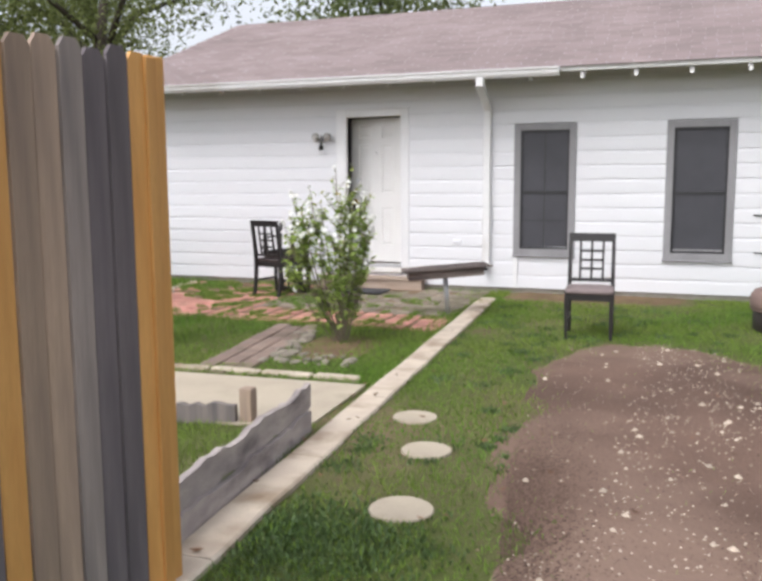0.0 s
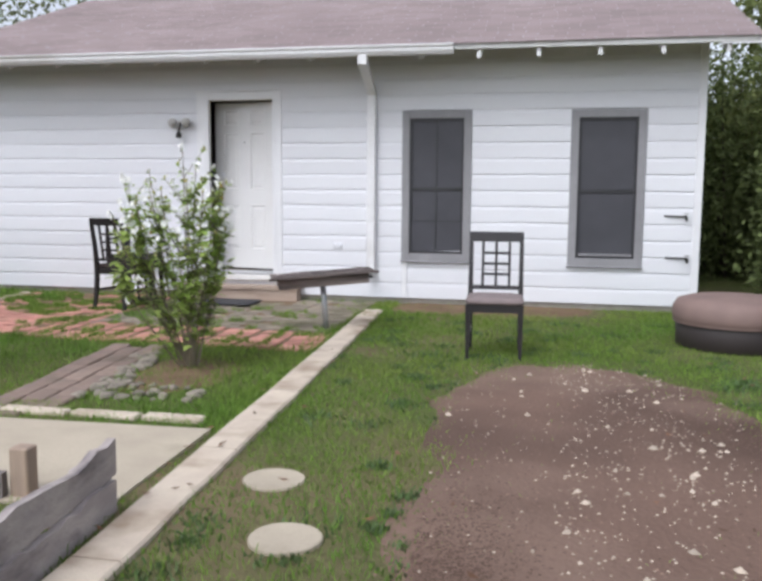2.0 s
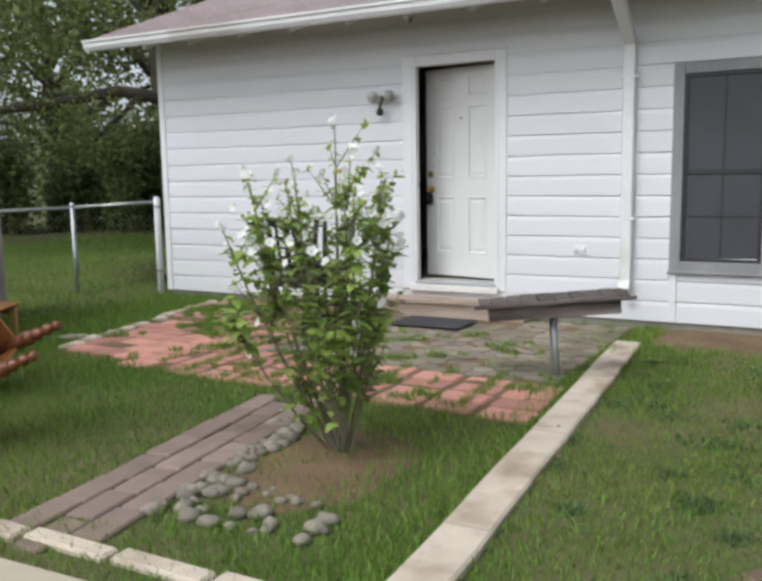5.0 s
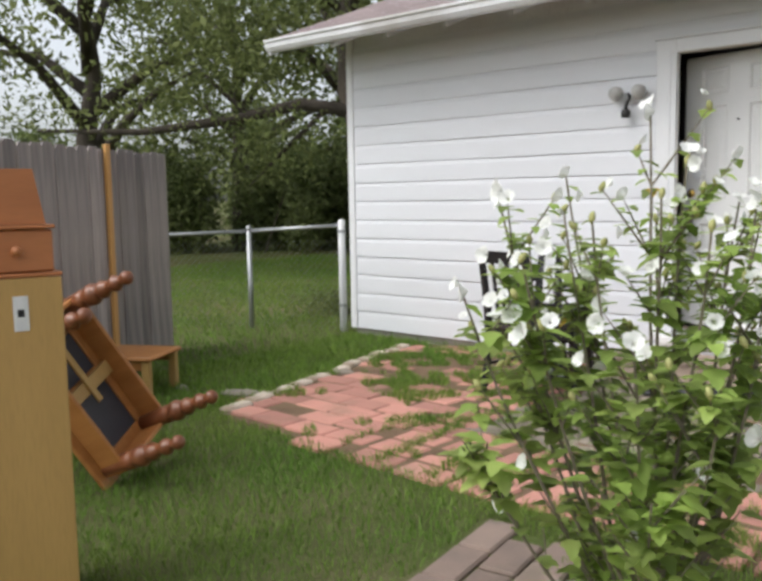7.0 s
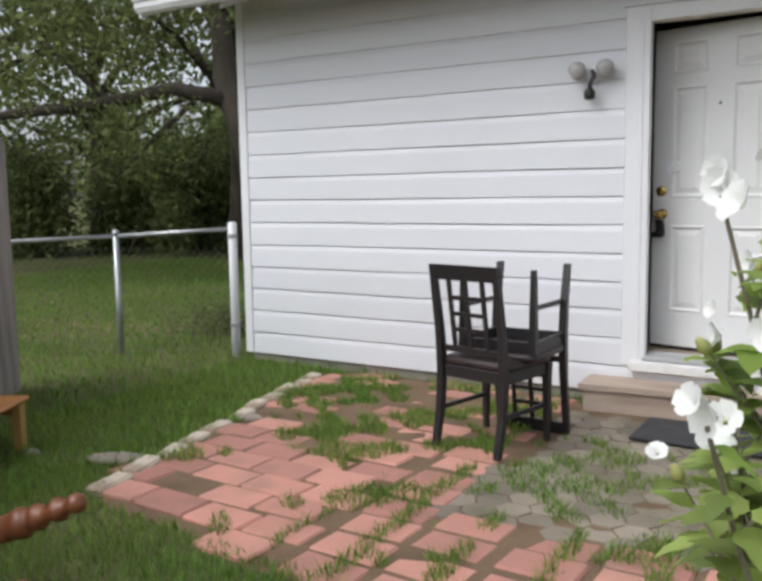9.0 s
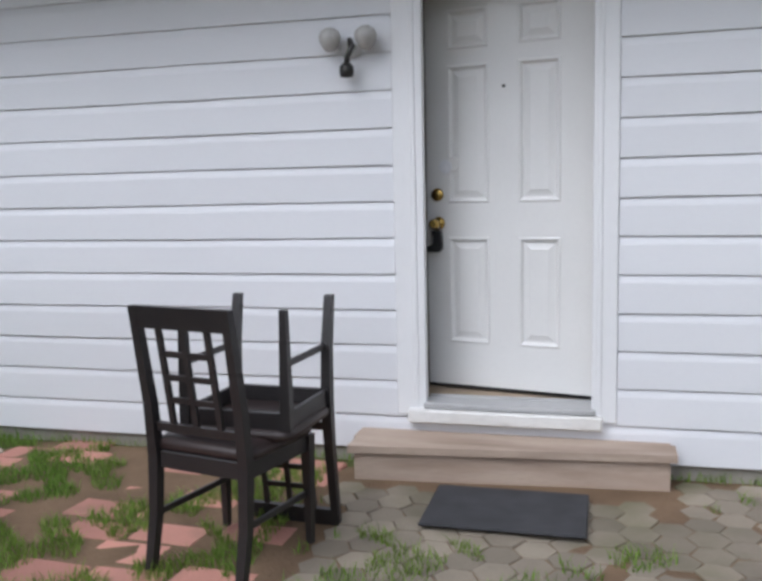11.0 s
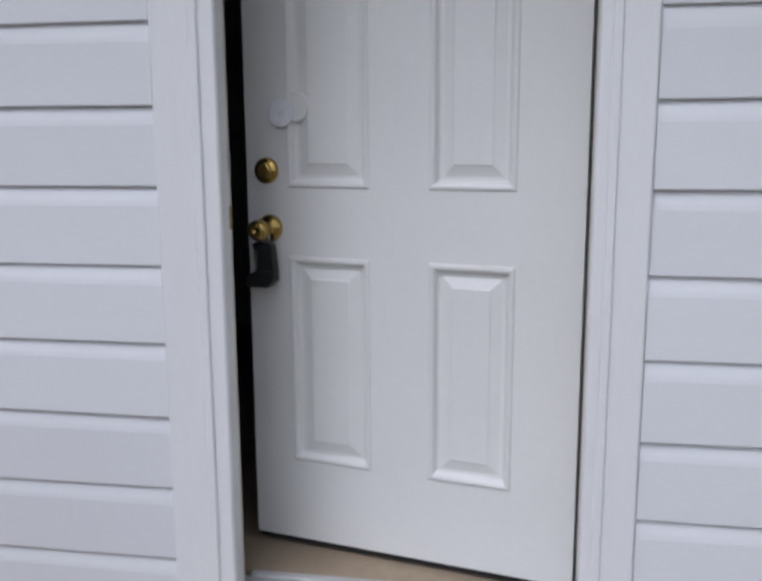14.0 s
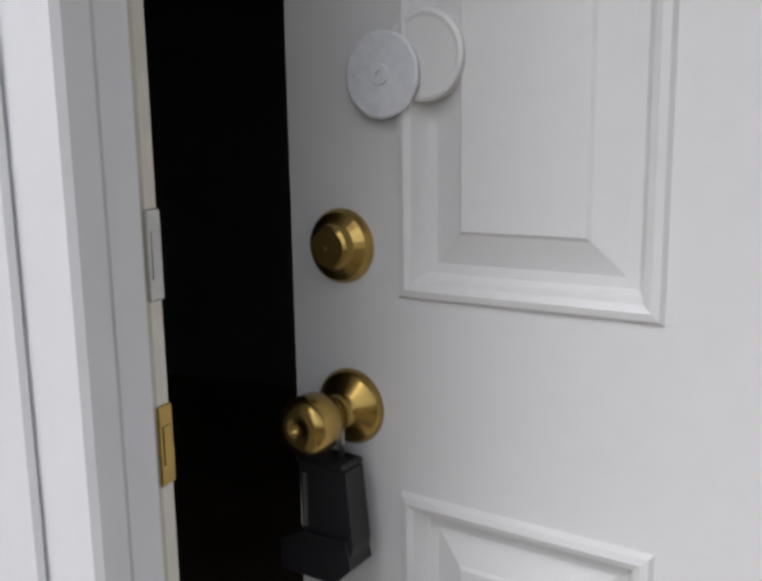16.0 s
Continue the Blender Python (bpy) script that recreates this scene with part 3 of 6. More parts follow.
def build_roof():
    EY, EZ, RY, RZ = -0.66, 2.80, 3.65, 4.42
    k = (RZ - EZ) / (RY - EY)
    x0, x1 = -3.70, 6.10
    e = tagged(thing("roof", "faded reddish-grey shingle gable roof with open eaves", "roof"), kind="structure")
    deck = Shape()
    deck.prism([(EY, EZ - 0.02), (RY, RZ - 0.02), (RY, RZ + 0.03), (EY, EZ + 0.03)], "x", x0, x1)
    deck.prism([(7.96, EZ - 0.02), (RY, RZ - 0.02), (RY, RZ + 0.03), (7.96, EZ + 0.03)], "x", x0, x1)
    part("roof_deck", deck, "eave", e, "pale painted eave boards")
    # shingle courses, each tab its own island
    v = []
    tab, exp = 0.305, 0.145
    slope = math.hypot(RY - EY, RZ - EZ)
    rows = int(slope / exp) + 1
    for r in range(rows):
        s0, s1 = r * exp - 0.03, min(r * exp + exp + 0.02, slope)
        off = (r % 2) * tab / 2 + random.uniform(-0.03, 0.03)
        n = int((x1 - x0) / tab) + 2
        for c in range(n):
            a, b = max(x0 - 0.02, x0 + c * tab - off), min(x1 + 0.02, x0 + (c + 1) * tab - off - 0.006)
            if b - a < 0.02:
                continue
            lift = 0.040 + random.uniform(0, 0.003)
            pts = []
            for ss, th in ((s0, lift + 0.008), (s1, lift)):
                y, z = EY + ss * (RY - EY) / slope, EZ + ss * (RZ - EZ) / slope
                pts.append((y, z + th))
            (ya, za), (yb, zb) = pts
            v += [(a, ya, za), (b, ya, za), (b, yb, zb), (a, yb, zb), (a, ya, za - 0.012), (b, ya, za - 0.012)]
    ob = soup("shingles", v, 6, "shingle", e, "faded reddish-grey asphalt shingles", [(0, 1, 2, 3), (4, 5, 1, 0)])
    tagged(ob, kind="stuff")
    part("back_slope", Shape().prism([(8.0, EZ + 0.035), (RY, RZ + 0.04), (RY, RZ + 0.05), (8.0, EZ + 0.05)], "x", x0, x1), "shingle", e)
    for xa in (x0 - 0.022, x1 + 0.002):
        part("rake_board", Shape().prism([(EY - 0.01, EZ - 0.10), (RY, RZ - 0.09), (RY, RZ + 0.03), (EY - 0.01, EZ + 0.035)], "x", xa, xa + 0.02), "trim", e, "white rake board")
    # rafter tails under the eave
    tail = Shape().prism([(EY + 0.03, EZ - 0.115), (EY + 0.03, EZ - 0.02), (0.02, EZ + k * (0.02 - EY) - 0.03), (0.02, EZ + k * (0.02 - EY) - 0.13)], "x", -0.021, 0.021).mesh("rafter_tail")
    for i in range(15):
        x = 3.313 + (i - 10) * 0.623
        part("rafter_tail", tail, "trim", e, at=Matrix.Translation((x, 0, 0)))
    # rake overhang soffit at both ends
    for xa, xb in ((x0, -3.316), (5.716, x1)):
        part("soffit", Shape().prism([(EY, EZ - 0.045), (0.4, EZ + k * (0.4 - EY) - 0.045), (0.4, EZ + k * (0.4 - EY) - 0.025), (EY, EZ - 0.025)], "x", xa, xb), "trim", e, "white boarded soffit")
    part("frieze_board", Shape().box(3.07, x1, EY - 0.004, EY + 0.022, EZ - 0.03, EZ + 0.032, 0.003), "eave", e, "narrow grey eave edge board")
    # gutter
    g = thing("gutter", "white metal roof gutter along the eave", "gutter")
    prof = [(EY - 0.002, EZ + 0.030), (EY - 0.002, EZ - 0.080), (EY - 0.075, EZ - 0.080), (EY - 0.098, EZ - 0.045), (EY - 0.100, EZ - 0.008), (EY - 0.118, EZ + 0.004),
            (EY - 0.118, EZ + 0.022), (EY - 0.104, EZ + 0.022), (EY - 0.090, EZ - 0.005), (EY - 0.088, EZ - 0.045), (EY - 0.070, EZ - 0.072), (EY - 0.012, EZ - 0.072), (EY - 0.012, EZ + 0.030)]
    part("trough", Shape().prism(prof, "x", x0 + 0.02, 3.05), "gutter", g)
    for xa in (x0 + 0.018, 3.049):
        part("end_cap", Shape().prism(prof[:8][::-1], "x", xa, xa + 0.004), "gutter", g)
    for i in range(8):
        part("strap", Shape().box(x0 + 0.5 + i * 0.8, x0 + 0.53 + i * 0.8, EY - 0.115, EY - 0.004, EZ + 0.022, EZ + 0.026), "gutter", g)
    d = thing("downspout", "white metal rainwater downspout fixed to the siding", "downspout")
    def pipe(pts, w=0.05, h=0.035):
        s = Shape()
        for (xa, ya, za), (xb, yb, zb) in zip(pts[:-1], pts[1:]):
            a, b = Vector((xa, ya, za)), Vector((xb, yb, zb))
            q = (b - a).to_track_quat("Z", "Y").to_matrix().to_4x4()
            L = (b - a).length
            s.box(-w, w, -h, h, -0.01, L + 0.01, 0.008, Matrix.Translation(a) @ q)
        return s
    part("outlet", pipe([(2.075, EY - 0.05, EZ - 0.07), (2.075, EY - 0.05, EZ - 0.17)]), "gutter", d)
    part("elbow", pipe([(2.075, EY - 0.05, EZ - 0.15), (2.033, -0.062, 2.40)]), "gutter", d)
    part("pipe", Shape().box(1.984, 2.082, -0.098, -0.026, 0.34, 2.42, 0.008), "gutter", d)
    part("shoe", pipe([(2.033, -0.062, 0.36), (2.033, -0.14, 0.30)]), "gutter", d)
    # solid black block paints the shaded inside of the open pipe
    part("opening", Shape().box(1.993, 2.073, -0.170, -0.130, 0.262, 0.300, 0.006), "black", d, "black block drawn as shade inside the pipe end")
    for z in (0.9, 2.1):
        part("strap", Shape().box(1.965, 2.10, -0.1005, -0.024, z, z + 0.025, 0.002), "gutter", d)


def build_door():
    ang = 12.0
    hinge = Matrix.Translation((0.801, 0.135, 0.0)) @ pose(0, 0, 0, 0, 0, -ang)
    L, z0, z1, th = 0.882, 0.306, 2.346, 0.044
    e = thing("door_1", "white panelled entry door standing ajar, opening inward", "door", at=hinge)
    tagged(e, kind="structure")
    # local: x from -L (latch) to 0 (hinge), front face at y = 0
    xs_a, xs_b = (-0.762, -0.533), (-0.377, -0.160)
    rows = ((0.535, 1.100), (1.279, 1.985), (2.065, 2.262))
    s = Shape()
    def rail(xa, xb, za, zb):
        s.box(xa, xb, 0, th, za, zb)
    rail(-L, xs_a[0], z0, z1); rail(xs_a[1], xs_b[0], z0, z1); rail(xs_b[1], 0, z0, z1)
    for xa, xb in (xs_a, xs_b):
        rail(xa, xb, z0, rows[0][0]); rail(xa, xb, rows[0][1], rows[1][0]); rail(xa, xb, rows[1][1], rows[2][0]); rail(xa, xb, rows[2][1], z1)
    body = part("door_leaf", s, "door", e)
    steps = ((0.0, 0.0), (0.003, -0.005), (0.009, -0.0065), (0.015, -0.004), (0.019, 0.006), (0.023, 0.012), (0.032, 0.012), (0.058, 0.003), (0.061, 0.0005))
    for xa, xb in (xs_a, xs_b):
        for za, zb in rows:
            p = Shape()
            v, f = [], []
            for d, y in steps:
                v += [(xa + d, y, za + d), (xb - d, y, za + d), (xb - d, y, zb - d), (xa + d, y, zb - d)]
            for i in range(len(steps) - 1):
                for k in range(4):
                    f.append((i * 4 + k, i * 4 + (k + 1) % 4, i * 4 + 4 + (k + 1) % 4, i * 4 + 4 + k))
            n = (len(steps) - 1) * 4
            f.append((n, n + 1, n + 2, n + 3))
            v += [(xa, th, za), (xb, th, za), (xb, th, zb), (xa, th, zb)]
            f.append((n + 7, n + 6, n + 5, n + 4))
            p.add(v, f)
            part("door_panel", p, "door", e, "raised moulded panel")
    def knob(name, x, z, prof, mat, label, n=28):
        m = Matrix.Translation((x, 0, z)) @ pose(0, 0, 0, 90, 0, 0)
        return part(name, Shape().lathe(prof, n, m), mat, e, label, name == "door_knob")
    bx = -0.822
    knob("deadbolt", bx, 1.322, [(0.034, 0), (0.034, 0.004), (0.031, 0.009), (0.022, 0.014), (0.020, 0.022), (0.017, 0.024), (0.004, 0.024), (0.0, 0.023)], "brass", "worn brass deadbolt cylinder")
    knob("door_knob", bx + 0.006, 1.172, [(0.036, 0), (0.036, 0.003), (0.032, 0.010), (0.018, 0.016), (0.014, 0.022), (0.014, 0.034), (0.021, 0.040), (0.0265, 0.052), (0.0265, 0.068), (0.024, 0.076), (0.016, 0.080), (0.006, 0.080), (0.005, 0.077), (0.0, 0.077)], "brass", "round brass door knob with keyhole")
    knob("peephole", -0.452, 1.862, [(0.009, 0), (0.009, 0.004), (0.006, 0.006), (0.004, 0.003), (0.0, 0.003)], "lampmetal", "small round peephole")
    knob("bumper", -0.770, 1.469, [(0.031, 0.006), (0.035, 0.008), (0.036, 0.012), (0.034, 0.013), (0.009, 0.0135), (0.008, 0.0155), (0.0035, 0.0155), (0.003, 0.012), (0.0, 0.012)], "white_plastic", "round white plastic disc")
    knob("bumper_cup", -0.734, 1.483, [(0.037, -0.008), (0.037, 0.0045), (0.034, 0.006), (0.030, 0.005), (0.0, 0.005)], "door", "clear plastic cup stuck on the panel")
    # black strip that draws the shade line in the hinge-side gap
    part("hinge_edge", Shape().box(0.002, 0.014, 0.004, th, z0, z1), "black", e, "black strip drawn as shade in the hinge gap")
    part("door_sweep", Shape().box(-L + 0.005, -0.004, 0.004, th - 0.004, z0 - 0.014, z0 - 0.001), "black", e, "dark door sweep")
    # key box hanging from the knob
    k = thing("lock_box", "black plastic key lock box hanging from the knob", "lock box", at=hinge @ Matrix.Translation((bx + 0.004, -0.034, 1.172)) @ Matrix.Diagonal((0.86, 0.86, 0.88, 1)))
    sh = Shape()
    arc = [(0.017 * math.sin(a), 0.0, 0.017 * math.cos(a)) for a in np.linspace(-1.7, 1.7, 11)]
    arc = [(-0.016, -0.002, -0.055)] + arc + [(0.016, 0.0, -0.055)]
    sh.tube(arc, 0.0033, 8)
    part("shackle", sh, "steel", k, "bright steel shackle", True)
    b = Shape()
    b.box(-0.030, 0.034, -0.022, 0.016, -0.050, -0.042, 0.003)
    b.prism([(-0.022, -0.128), (-0.004, -0.135), (0.038, -0.150), (0.042, -0.128), (0.034, -0.050), (-0.026, -0.050)], "y", -0.019, 0.013)
    b.prism([(-0.052, -0.172), (0.020, -0.172), (0.042, -0.150), (0.036, -0.122), (-0.016, -0.122), (-0.052, -0.140)], "y", -0.024, 0.015)
    part("case", b, "blackplastic", k)
    part("slot", Shape().box(-0.020, -0.016, -0.0205, -0.018, -0.118, -0.060), "steel", k, "bright metal slot edge")


def build_wall_items():
    l = thing("wall_lantern", "small double-globe porch lamp beside the door", "wall lamp", at=Matrix.Translation((-0.36, -0.020, 2.03)))
    part("back_plate", Shape().lathe([(0.055, 0), (0.055, 0.012), (0.042, 0.022), (0.0, 0.024)], 20, pose(0, 0, 0.03, 90, 0, 0)), "white_plastic", l, "round white back plate", True)
    part("arm", Shape().tube([(0, -0.02, 0.03), (0.01, -0.07, 0.05), (0.03, -0.09, 0.02), (0.0, -0.085, -0.03), (-0.005, -0.08, -0.07)], 0.014, 8), "lampmetal", l, "dark curved arm", True)
    for x in (-0.085, 0.095):
        part("globe", Shape().lathe([(0.018, 0.0), (0.035, 0.015), (0.052, 0.045), (0.055, 0.07), (0.045, 0.095), (0.02, 0.11), (0.0, 0.112)], 16, pose(x, -0.085, 0.0, 0, 0, 0)), "lampglass", l, "frosted glass shade", True)
    part("sensor", Shape().lathe([(0.0, -0.06), (0.03, -0.055), (0.036, -0.03), (0.034, -0.005), (0.02, 0.01)], 14, pose(-0.005, -0.08, -0.07, 0, 0, 0)), "lampmetal", l, "dark motion sensor", True)
    o = thing("wall_outlet", "white weatherproof outlet box on the siding", "outlet", at=Matrix.Translation((1.618, -0.021, 0.626)))
    part("cover_plate", Shape().box(-0.058, 0.058, -0.014, 0.004, -0.038, 0.038, 0.004), "white_plastic", o)
    for x in (-0.027, 0.027):
        part("flap", Shape().lathe([(0.021, 0), (0.021, 0.006), (0.016, 0.009), (0.0, 0.009)], 14, pose(x, -0.014, 0, 90, 0, 0)), "white_plastic", o, "", True)
    for z, x in ((1.02, 5.55), (0.56, 5.575)):
        h = thing("hose_tap", "weathered outdoor hose tap on the wall", "tap", "taps on the wall", at=Matrix.Translation((x, -0.021, z)))
        part("tap_body", Shape().tube([(0, 0.0, 0), (0, -0.06, 0), (0, -0.10, -0.04)], 0.014, 8), "lampmetal", h)
        part("handle", Shape().lathe([(0.028, 0), (0.03, 0.006), (0.0, 0.008)], 10, pose(0, -0.06, 0.03)), "lampmetal", h)
        part("pipe", Shape().tube([(-0.22, -0.012, 0.005), (-0.1, -0.014, 0.0), (0, -0.014, 0)], 0.009, 6), "lampmetal", h, "thin dark supply pipe")


wall_front = build_walls()
build_trim()
build_window(1, W1)
build_window(2, W2)
build_roof()
build_door()
build_wall_items()

# ---- step, mat ----
st = thing("door_step", "low wooden plank step below the door", "step")
def skewed(front, back, z0, z1, x0=-0.335, x1=1.185):
    """A board under the door whose outer edge runs a little askew to the wall."""
    k = 0.085
    return Shape().prism([(x0, front), (x1, front + k * (x1 - x0)), (x1, back if back > -0.1 else back + k * (x1 - x0)), (x0, back)], "z", z0, z1)


part("tread", skewed(-0.352, -0.194, 0.098, 0.134), "stepwood", st, "weathered tan tread plank")
part("tread", skewed(-0.190, -0.024, 0.095, 0.132, -0.350, 1.165), "stepwood", st, "weathered tan tread plank")
part("riser", skewed(-0.330, -0.293, G - 0.03, 0.094, -0.308, 1.155), "stepwood", st)
for xa, ya in ((-0.308, -0.29), (1.118, -0.165)):
    part("end_board", Shape().box(xa, xa + 0.037, ya, -0.024, G - 0.03, 0.094, 0.004), "stepwood", st)
mt = Shape().box(0.125, 0.800, -0.885, -0.415, G + 0.028, G + 0.042, 0.006, None)
tagged(part("door_mat", mt, "rubber"), "thin dark rubber door mat on the pavers", "door mat")


# ---- chairs ----
def chair(name, label, seat_mat, at, group=""):
    """A lattice-back dining chair: front towards local -y, seat 0.43 wide."""
    e = thing(name, label, "chair", group, at)
    for x in (-0.205, 0.205):
        leg = Shape()
        lx = 0.022 if x > 0 else -0.022
        leg.add([(x - .013, -.215, 0), (x + .013, -.215, 0), (x + .013, -.189, 0), (x - .013, -.189, 0), (x - .021, -.223, .44), (x + .021, -.223, .44), (x + .021, -.181, .44), (x - .021, -.181, .44)],
                [(0, 3, 2, 1), (4, 5, 6, 7), (0, 1, 5, 4), (1, 2, 6, 5), (2, 3, 7, 6), (3, 0, 4, 7)])
        part("leg", leg, "black_chair", e)
        xb = x
        back = Shape()
        prof = [(0.245, 0.0, 0.017), (0.205, 0.20, 0.019), (0.190, 0.42, 0.021), (0.205, 0.62, 0.019), (0.262, 0.985, 0.016)]
        vs, fs = [], []
        for y, z, w in prof:
            vs += [(xb - w, y - w, z), (xb + w, y - w, z), (xb + w, y + w, z), (xb - w, y + w, z)]
        for i in range(len(prof) - 1):
            for k in range(4):
                fs.append((i * 4 + k, i * 4 + (k + 1) % 4, i * 4 + 4 + (k + 1) % 4, i * 4 + 4 + k))
        fs += [(3, 2, 1, 0), tuple(range(len(vs) - 4, len(vs)))]
        part("leg", back.add(vs, fs), "black_chair", e)
    def yb(z):
        return 0.205 + (z - 0.62) / 0.365 * 0.057
    def bar(nm, x0, x1, z0, z1, t=0.011):
        a, b = yb(z0), yb(z1)
        s = Shape().add([(x0, a - t, z0), (x1, a - t, z0), (x1, a + t, z0), (x0, a + t, z0), (x0, b - t, z1), (x1, b - t, z1), (x1, b + t, z1), (x0, b + t, z1)],
                        [(0, 3, 2, 1), (4, 5, 6, 7), (0, 1, 5, 4), (1, 2, 6, 5), (2, 3, 7, 6), (3, 0, 4, 7)])
        part(nm, s, "black_chair", e)
    bar("top_rail", -0.205, 0.205, 0.905, 0.985, 0.015)
    bar("lower_rail", -0.185, 0.185, 0.515, 0.548, 0.012)
    for x in (-0.108, 0.0, 0.108):
        bar("slat", x - 0.011, x + 0.011, 0.548, 0.906, 0.008)
    for z in (0.640, 0.725, 0.812):
        bar("cross_slat", -0.108, 0.108, z - 0.011, z + 0.011, 0.0065)
    part("apron", Shape().box(-0.19, 0.19, -0.215, -0.193, 0.375, 0.440, 0.003), "black_chair", e)
    part("apron", Shape().box(-0.18, 0.18, 0.178, 0.198, 0.375, 0.440, 0.003), "black_chair", e)
    for x in (-0.203, 0.203):
        part("apron", Shape().box(x - 0.010, x + 0.010, -0.19, 0.185, 0.375, 0.440, 0.003), "black_chair", e)
        part("stretcher", Shape().box(x * 0.97 - 0.008, x * 0.97 + 0.008, -0.192, 0.20, 0.19, 0.215, 0.003), "black_chair", e)
    s = Shape()
    for z, g in ((0.438, 0.0), (0.452, 0.012), (0.472, 0.010), (0.486, -0.012), (0.492, -0.06)):
        hw, ya, ybk = 0.215 + g, -0.225 - g, 0.185 + g * 0.5
        r = 0.05
        pts = []
        for cx, cy, a0 in ((hw - r, ybk - r, 0), (-hw + r, ybk - r, 90), (-hw + r, ya + r, 180), (hw - r, ya + r, 270)):
            for k in range(4):
                a = radians(a0 + 30 * k)
                pts.append((cx + r * math.cos(a), cy + r * math.sin(a), z))
        s.v += pts
    n = 16
    for i in range(4):
        for k in range(n):
            s.f.append((i * n + k, i * n + (k + 1) % n, (i + 1) * n + (k + 1) % n, (i + 1) * n + k))
    s.f += [tuple(range(n))[::-1], tuple(range(4 * n, 5 * n))]
    part("seat", s, seat_mat, e, "padded seat", True)
    return e


chair("dining_chair", "black lattice-back dining chair with grey padded seat on the grass", "seat_grey", pose(3.703, -3.010, G + 0.004, 0, 0, 3))
chair("dining_chair", "black lattice-back dining chair with dark seat, standing on pavers", "seat_dark", pose(-0.498, -1.272, G + 0.026, 0, 0, 167), "stacked chairs")
chair("dining_chair", "black dining chair turned upside down on another chair's seat", "seat_dark", pose(-0.440, -1.130, G + 0.026 + 0.955, 180, 0, 177), "stacked chairs")


# ---- ottoman ----
ot = thing("ottoman", "large round taupe ottoman with dark base on the grass", "ottoman", at=pose(5.70, -2.10, G + 0.004) @ Matrix.Diagonal((0.95, 0.95, 1, 1)))
part("base", Shape().lathe([(0.49, 0), (0.505, 0.01), (0.51, 0.20), (0.50, 0.215)], 40), "ottoman_base", ot, "dark brown lower band", True)
part("cushion", Shape().lathe([(0.505, 0.205), (0.535, 0.225), (0.545, 0.28), (0.535, 0.35), (0.50, 0.40), (0.40, 0.428), (0.2, 0.436), (0.0, 0.437)], 48), "ottoman", ot, "padded taupe fabric top", True)
part("piping", Shape().tube([(0.527 * math.cos(a), 0.527 * math.sin(a), 0.218) for a in np.linspace(0, 2 * math.pi, 49)], 0.010, 6, False), "ottoman", ot, "", True)


# ---- small table on a post ----
def post_table():
    a, b = Vector((1.60, -2.28, 0)), Vector((2.49, -1.90, 0))
    d = (b - a)
    ang = math.degrees(math.atan2(d.y, d.x))
    c = (a + b) / 2
    e = thing("post_table", "weathered dark wooden plank table on a metal post", "outdoor table", at=pose(c.x, c.y, -0.068, 0, -3.9, ang))
    L = d.length / 2
    x = -L
    i = 0
    while x < L - 0.02:
        w = 0.085 + 0.03 * random.random()
        s = Shape().box(x, min(x + w, L) - 0.006, -0.17 + random.uniform(-0.015, 0.012), 0.17 + random.uniform(-0.015, 0.015), 0.555, 0.577 + random.uniform(0, 0.004), 0.004)
        part("plank", s, "darkwood", e)
        x += w
        i += 1
    part("side_board", Shape().box(-L + 0.06, L - 0.06, -0.140, -0.115, 0.455, 0.553, 0.004), "darkwood", e)
    part("side_board", Shape().box(-L + 0.06, L - 0.06, 0.115, 0.140, 0.455, 0.553, 0.004), "darkwood", e)
    for xx in (-L + 0.06, L - 0.085):
        part("end_board", Shape().box(xx, xx + 0.025, -0.114, 0.114, 0.455, 0.553, 0.004), "darkwood", e)
    part("edge_batten", Shape().box(-L - 0.03, L + 0.03, -0.192, -0.172, 0.548, 0.572, 0.004), "darkwood", e)
    part("post", Shape().tube([(0.0, 0, G - 0.1), (0.0, 0, 0.553)], 0.027, 14), "galv", e, "grey galvanised steel post", True)


post_table()


